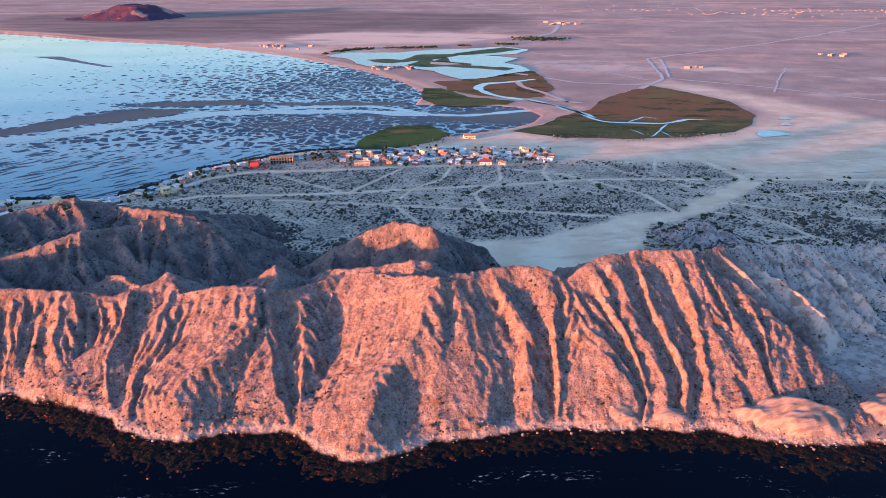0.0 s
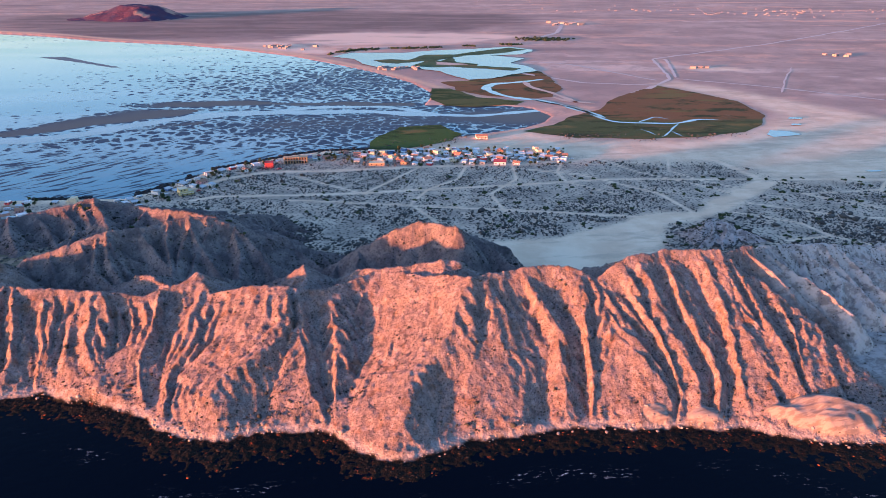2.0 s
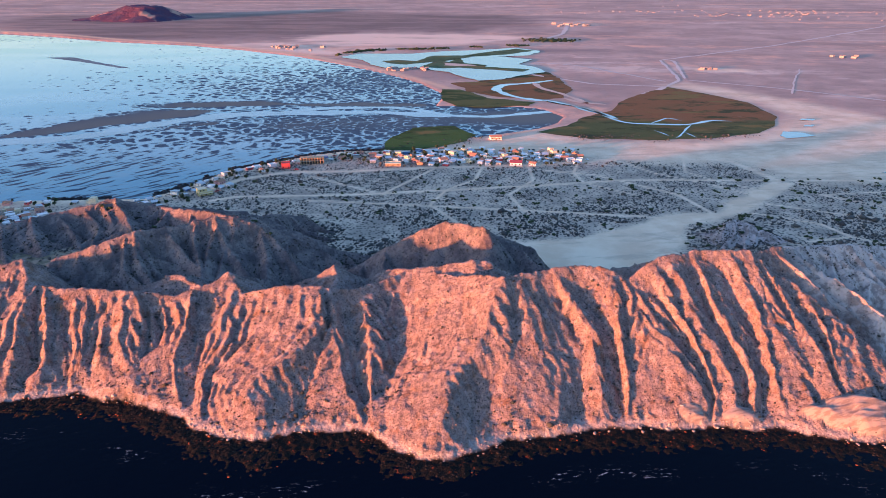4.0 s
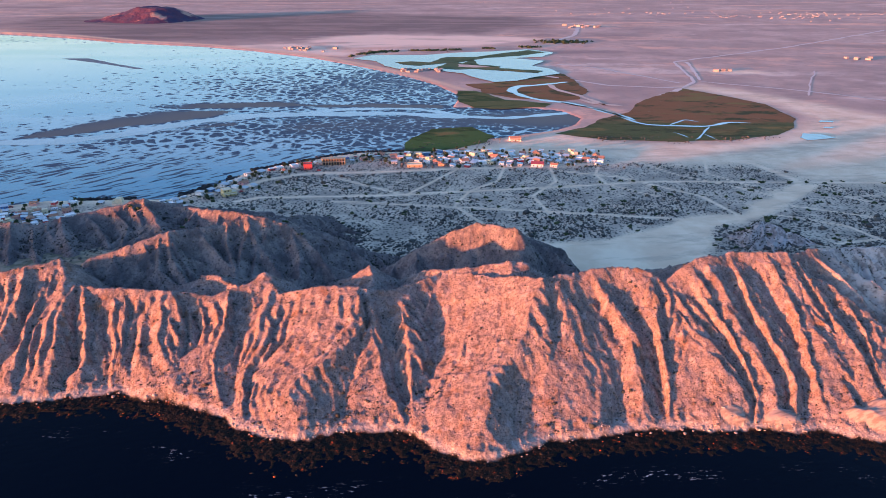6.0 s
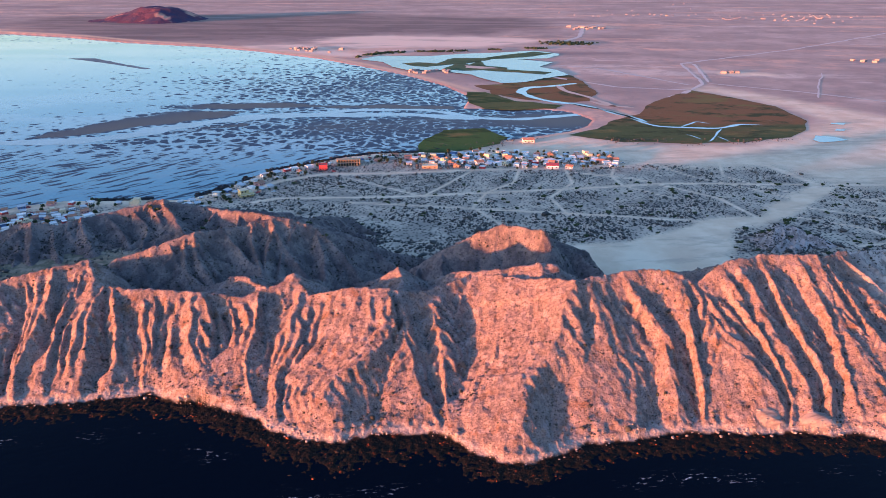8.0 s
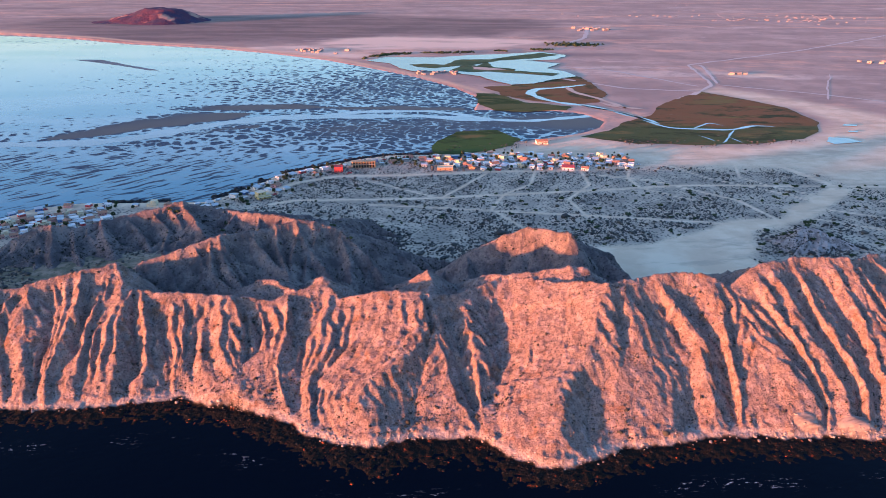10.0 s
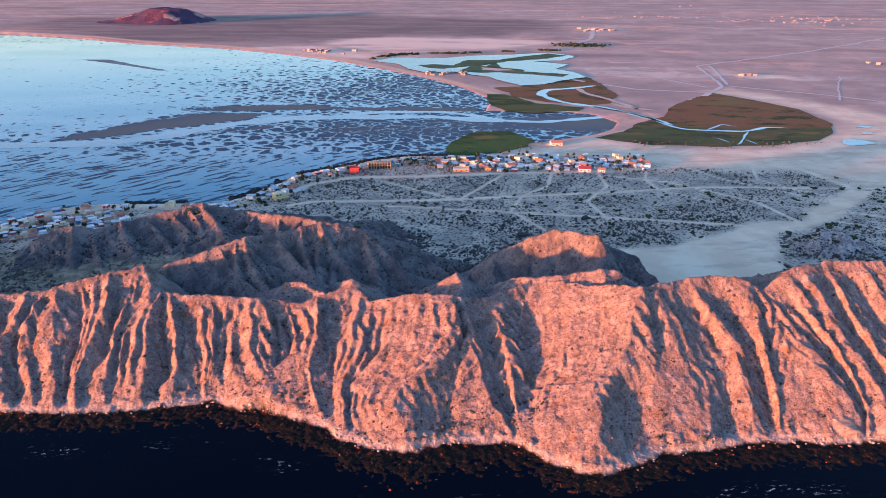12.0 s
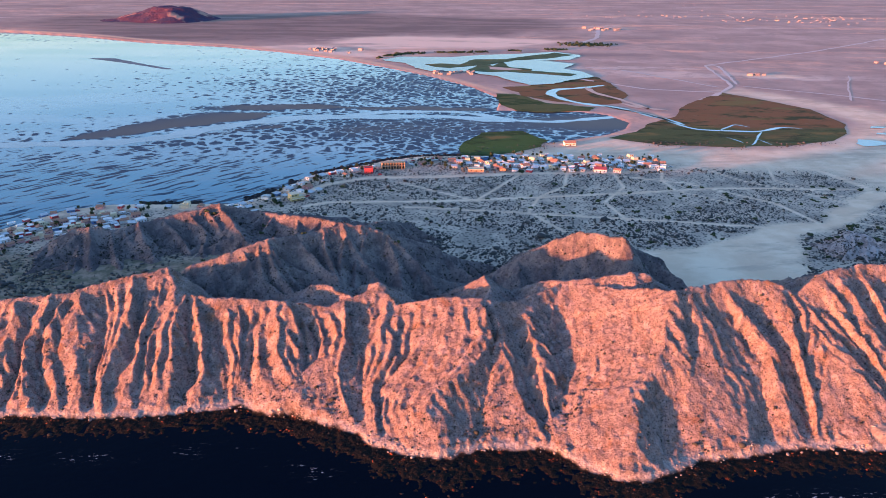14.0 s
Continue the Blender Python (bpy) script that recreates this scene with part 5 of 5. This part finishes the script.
def trailer():
    ob = tagged(new("trailer"), "white caravan trailer parked between the houses", "caravan", "caravans in the village")
    part("body", boxed(-3.6, 3.6, -1.2, 1.2, 0.55, 3.0, bevel=0.25), WHITE, ob)
    part("stripe", boxed(-3.5, 3.5, -1.215, 1.215, 1.2, 1.45), BLUE, ob)
    for px in (-2.2, 0.2, 2.2):
        part("window", boxed(px - 0.5, px + 0.5, -1.225, 1.225, 1.7, 2.4), DARK, ob)
    part("awning", boxed(-2.0, 2.4, -3.6, -1.25, 2.4, 2.5), TIN, ob)
    for s in (-1, 1):
        for px in (-0.5, 0.5):
            w = bmesh.new()
            bmesh.ops.create_cone(w, cap_ends=True, segments=10, radius1=0.36, radius2=0.36, depth=0.24, matrix=pose(px, s * 1.05, 0.36, 90, 0, 0))
            part("wheel", w, RUBBER, ob)
    return ob


def car(paint, label):
    ob = tagged(new("car"), label, "car", "parked cars")
    body = boxed(-2.3, 2.3, -0.9, 0.9, 0.4, 1.0, bevel=0.12)
    part("body", body, paint, ob)
    cab = boxed(-1.2, 1.3, -0.82, 0.82, 1.0, 1.6)
    for v in cab.verts:
        if v.co.z > 1.3:
            v.co.x *= 0.75
    part("cabin", cab, DARK, ob)
    part("roof", boxed(-0.85, 0.9, -0.76, 0.76, 1.6, 1.66), paint, ob)
    for s in (-1, 1):
        for px in (-1.4, 1.4):
            w = bmesh.new()
            bmesh.ops.create_cone(w, cap_ends=True, segments=10, radius1=0.34, radius2=0.34, depth=0.22, matrix=pose(px, s * 0.82, 0.34, 90, 0, 0))
            part("wheel", w, RUBBER, ob)
    return ob


def arcade_house():
    """The long ochre building with a row of arches."""
    ob = tagged(new("terrace_building"), "long ochre two-storey building with a row of arches", "building")
    part("wall", boxed(-13, 13, -3.5, 4, -0.6, 6.2), OCHRE, ob)
    part("roof", boxed(-13.3, 13.3, -3.8, 4.3, 6.2, 6.6, bevel=0.05), OCHRE, ob)
    for i in range(9):
        px = -12 + i * 3
        pier = bmesh.new()
        box(pier, px - 0.35, px + 0.35, -5.6, -3.5, -0.6, 7.4)
        part("pier", pier, OCHRE, ob)
        if i < 8:
            w = bmesh.new()
            box(w, px + 0.6, px + 2.4, -3.58, -3.5, 0, 2.4)
            bmesh.ops.create_cone(w, cap_ends=True, segments=16, radius1=0.9, radius2=0.9, depth=0.08, matrix=pose(px + 1.5, -3.54, 2.4, 90, 0, 0))
            part("arch", w, DARK, ob)
            part("window", boxed(px + 0.8, px + 2.2, -3.57, -3.5, 4.1, 5.4), DARK, ob)
    part("balcony", boxed(-12.6, 12.6, -5.5, -3.5, 3.3, 3.5), CEMENT, ob)
    return ob


def dark_tree():
    ob = tagged(new("tree"), "dark green rounded tree among the houses", "tree", "trees of the village")
    t = bmesh.new()
    bmesh.ops.create_cone(t, segments=7, radius1=0.22, radius2=0.1, depth=2.4, matrix=pose(0, 0, 1.2))
    for i in range(4):
        bmesh.ops.create_cone(t, segments=5, radius1=0.09, radius2=0.03, depth=1.6, matrix=pose(0, 0, 2.0) @ pose(0, 0, 0, 40, 0, i * 90 + 20) @ pose(0, 0, 0.8))
    part("trunk", t, WOOD, ob)
    q = np.random.default_rng(3)
    m = 60
    a, rr, hh = q.uniform(0, 6.28, m), 1.9 * q.random(m) ** 0.5, q.uniform(1.8, 4.4, m)
    crown = blobs("crown", rr * np.cos(a) * np.clip(1.6 - hh / 4, 0.4, 1), rr * np.sin(a), hh, q.uniform(0.6, 1.3, m), 0.8, LEAF, 9)
    crown.parent = ob
    return ob


protos = [
    (house(10, 8, 3.2, WHITE, WHITE, "parapet", "white flat-roofed plaster house with a parapet"), 22),
    (house(9, 7, 3.0, WHITE, TIN, "shed", "white house under a sloping tin roof", porch=True), 16),
    (house(11, 8, 3.1, CREAM, CREAM, "parapet", "cream two-storey house with a roof terrace", 2), 11),
    (house(9, 8, 3.0, ROSE, TILE, "gable", "rose plaster house with a clay tile roof"), 9),
    (house(8, 7, 2.9, BLOCK, TIN, "shed", "grey concrete block house with a tin roof"), 26),
    (house(8, 8, 3.0, OCHRE, TILE, "gable", "ochre house with a clay tile gable roof", porch=True), 9),
    (house(9, 7, 3.0, WHITE, TILE, "gable", "white house with a red tile roof"), 8),
    (house(8, 6, 3.0, RED, WHITE, "parapet", "red plaster house with a white flat roof"), 4),
    (house(9, 7, 3.0, BLUE, TIN, "shed", "blue painted cabin with a tin roof"), 5),
    (trailer(), 16),
]
for ob, _ in protos:
    ob.location = (0, 0, 0)

# where they stand: rows along the bay and a cluster behind the green marsh
r = random.Random(21)
rows = [([(-520, 540), (-490, 566), (-470, 592), (-440, 608)], 12, 0, 3), ([(-436, 612), (-390, 616), (-340, 617)], 15, 4, 1),
        ([(-322, 618), (-296, 640), (-282, 668), (-268, 700)], 10.5, 6, 3), ([(-262, 708), (-240, 730), (-205, 756), (-170, 778), (-130, 796), (-100, 800)], 14, 4, 2)]
spots = []
for line, gap, inset, deep_rows in rows:
    for lane in range(deep_rows):
        for (x0, y0), (x1, y1) in zip(line, line[1:]):
            far = math.hypot(x1 - x0, y1 - y0)
            turn = math.degrees(math.atan2(y1 - y0, x1 - x0))
            k = r.uniform(0, gap * 0.5)
            while k < far:
                if r.random() < (0.92, 0.8, 0.6)[lane]:
                    nx, ny = (y1 - y0) / far, -(x1 - x0) / far
                    off = inset + lane * 13 + r.uniform(-2, 2)
                    spots.append((x0 + (x1 - x0) * k / far + nx * off, y0 + (y1 - y0) * k / far + ny * off, turn + r.choice((0, 0, 90, 180)) + r.uniform(-8, 8)))
                k += gap + r.uniform(-1, 3)
for i in range(620):
    cx0 = r.gauss(10, 52)
    cy0 = 776 + 0.06 * cx0 + r.gauss(0, 15)
    if -115 < cx0 < 125 and 742 < cy0 < 812:
        spots.append((cx0, cy0, r.uniform(-25, 25) + r.choice((0, 90, 180))))
for i in range(420):
    k = r.random()
    off = r.uniform(2, 46)
    spots.append((-525 + 120 * k + 0.62 * off, 522 + 84 * k - 0.72 * off + r.uniform(-3, 3), 35 + r.choice((0, 90, 180)) + r.uniform(-9, 9)))
fixed = [(-203, 733, 7), (47, 746, 7), (-178, 753, 17), (-262, 640, 8), (33, 866, 8), (-88, 744, 15)]
taken = list(fixed)
bag = [i for i, (_, c) in enumerate(protos) for _ in range(c)]
placed = []
for x0, y0, turn in spots:
    lot = 2.9 if x0 < -395 else 4.2
    if all(math.hypot(x0 - a, y0 - b) > lot + w for a, b, w in taken):
        taken.append((x0, y0, lot))
        placed.append((x0, y0, turn))
heights = ground_at(np.array([p[0] for p in placed]), np.array([p[1] for p in placed]))
for (x0, y0, turn), z0 in zip(placed, heights):
    if z0 < 6:
        west = x0 < -395
        kind = r.choice((0, 0, 2, 3, 3, 3, 4, 4, 6, 7, 7, 7, 8, 9) if west else bag)
        copy_thing(protos[kind][0], pose(x0, y0, z0 + 0.1, 0, 0, turn) @ Matrix.Scale(r.uniform(0.5, 0.78) if west else r.uniform(0.62, 0.9), 4))
big = house(13, 9, 3.4, YELLOW, CREAM, "parapet", "large yellow two-storey house at the beach", 2, True)
big.matrix_world = pose(-262, 640, 1.5, 0, 0, 35)
redhouse = house(9, 8, 5.5, RED, RED, "parapet", "tall bright red cube house near the beach")
redhouse.matrix_world = pose(-203, 733, 1.5, 0, 0, 10)
long_house = arcade_house()
long_house.matrix_world = pose(-178, 753, 1.5, 0, 0, 8)
lone = house(14, 9, 3.6, WHITE, TILE, "gable", "lone white house with a red roof by the marsh", 1, True)
lone.matrix_world = pose(33, 866, 1.5, 0, 0, 5)
redroof = house(13, 8, 3.4, WHITE, RED, "shed", "white house with a bright red sloping roof")
redroof.matrix_world = pose(47, 746, 1.5, 0, 0, -6)
site = house(17, 9, 2.7, OCHRE, CREAM, "parapet", "unfinished low ochre building at the village edge")
site.matrix_world = pose(-88, 744, 1.5, 0, 0, 4)
for ob, _ in protos:
    ob.matrix_world = pose(r.uniform(-60, 70), r.uniform(760, 800), 1.6, 0, 0, r.uniform(0, 360))
tree = dark_tree()
tree.matrix_world = pose(-255, 655, 1.4)
n_tree = 0
for i in range(1500):
    x0, y0, _ = r.choice(placed)
    x0, y0 = x0 + r.uniform(-11, 11), y0 + r.uniform(-11, 11)
    if n_tree < 170 and (x0 > -300 or i % 3 == 0) and all(math.hypot(x0 - a, y0 - b) > w + 1.2 for a, b, w in taken) :
        s = r.uniform(0.55, 1.05)
        z0 = float(ground_at(np.array([x0]), np.array([y0]))[0])
        if 0.9 < z0 < 6:
            copy_thing(tree, pose(x0, y0, z0, 0, 0, r.uniform(0, 360)) @ Matrix.Scale(s, 4))
            taken.append((x0, y0, 2))
            n_tree += 1
cars = [car(WHITE, "white car parked on the sand"), car(DARK, "dark car parked on the sand"), car(RED, "red car parked on the sand")]
for ob, (x0, y0, a) in zip(cars, ((-238, 652, 20), (-246, 640, 70), (-190, 725, 5))):
    ob.matrix_world = pose(x0, y0, 1.55, 0, 0, a)
n_car = 0
for i in range(300):
    x0, y0, _ = r.choice(placed)
    x0, y0 = x0 + r.uniform(-12, 14), y0 + r.uniform(-14, 8)
    if n_car < 34 and all(math.hypot(x0 - a, y0 - b) > w + 1.5 for a, b, w in taken):
        z0 = float(ground_at(np.array([x0]), np.array([y0]))[0])
        if 0.9 < z0 < 5:
            copy_thing(r.choice(cars), pose(x0, y0, z0, 0, 0, r.uniform(0, 360)))
            taken.append((x0, y0, 2.5))
            n_car += 1

# ---- scattered places far out on the plain ----
hut = house(11, 8, 3.6, SANDY_WALL, SANDY_WALL, "parapet", "pale building far out on the plain", 1)
hut["group"] = "buildings on the far plain"
hut.matrix_world = pose(515, 1479, 1.6, 0, 0, 12)
q = random.Random(8)
outlying = [(500, 1475, 1.0), (530, 1482, 0.8), (894, 1669, 1.2), (915, 1660, 1.0), (935, 1690, 0.9), (880, 1690, 0.8)]
outlying += [(-151 + q.uniform(0, 85), 1490 - q.uniform(0, 40), q.uniform(0.6, 1.0)) for _ in range(18)]
outlying += [(-486 + q.uniform(0, 150), 1868 - q.uniform(0, 90), q.uniform(0.7, 1.2)) for _ in range(14)]
outlying += [(345 + q.uniform(0, 120), 2440 + q.uniform(0, 90), q.uniform(0.8, 1.5)) for _ in range(12)]
far_off = [(1000 + q.uniform(0, 900), 2700 + q.uniform(0, 500), q.uniform(0.35, 0.6)) for _ in range(40)]
far_off += [(q.uniform(-700, 1300), q.uniform(2900, 3900), q.uniform(0.35, 0.6)) for _ in range(16)]
far_off += [(q.gauss(a, 130), q.gauss(b, 35), q.uniform(0.45, 0.8)) for a, b in ((760, 3100), (1150, 2900), (1500, 3050), (1900, 3000)) for _ in range(16)]
town = bmesh.new()
for x0, y0, size in far_off:
    z0 = float(plain_height(np.array([x0]), np.array([y0]))[0])
    box(town, x0 - 5.5 * size, x0 + 5.5 * size, y0 - 4 * size, y0 + 4 * size, z0 - 0.6, z0 + 3.6 * size)
    box(town, x0 - 5.8 * size, x0 + 5.8 * size, y0 - 4.3 * size, y0 + 4.3 * size, z0 + 3.6 * size, z0 + 4.0 * size)
town_mesh = bpy.data.meshes.new("far_settlement")
town.to_mesh(town_mesh)
town.free()
town_mesh.materials.append(SANDY_WALL)
tagged(new("far_settlement", town_mesh), "pale scattered buildings of distant settlements on the plain", "buildings", kind="stuff")
for x0, y0, s in outlying:
    z0 = float(plain_height(np.array([x0]), np.array([y0]))[0])
    copy_thing(hut, pose(x0, y0, z0, 0, 0, q.uniform(0, 180)) @ Matrix.Scale(s, 4))
n = 340
f = rng.random(n)
line = [(-281, 1699), (-227, 1787), (-99, 1815), (22, 1843), (102, 1880), (183, 1898)]
tx = np.interp(f * 5, range(6), [p[0] for p in line]) + rng.normal(0, 5, n)
ty = np.interp(f * 5, range(6), [p[1] for p in line]) + rng.normal(0, 7, n)
keep = fractal(tx, ty, 40, 2, 3) > 0.4
tx = np.concatenate([tx[keep], rng.normal(262, 32, 160)])
ty = np.concatenate([ty[keep], rng.normal(2015, 22, 160)])
tagged(blobs("far_trees", tx, ty, plain_height(tx, ty), rng.uniform(4, 9, len(tx)), 0.9, LEAF, 12, 3), "dark line of trees beyond the lagoon", "trees", kind="stuff")
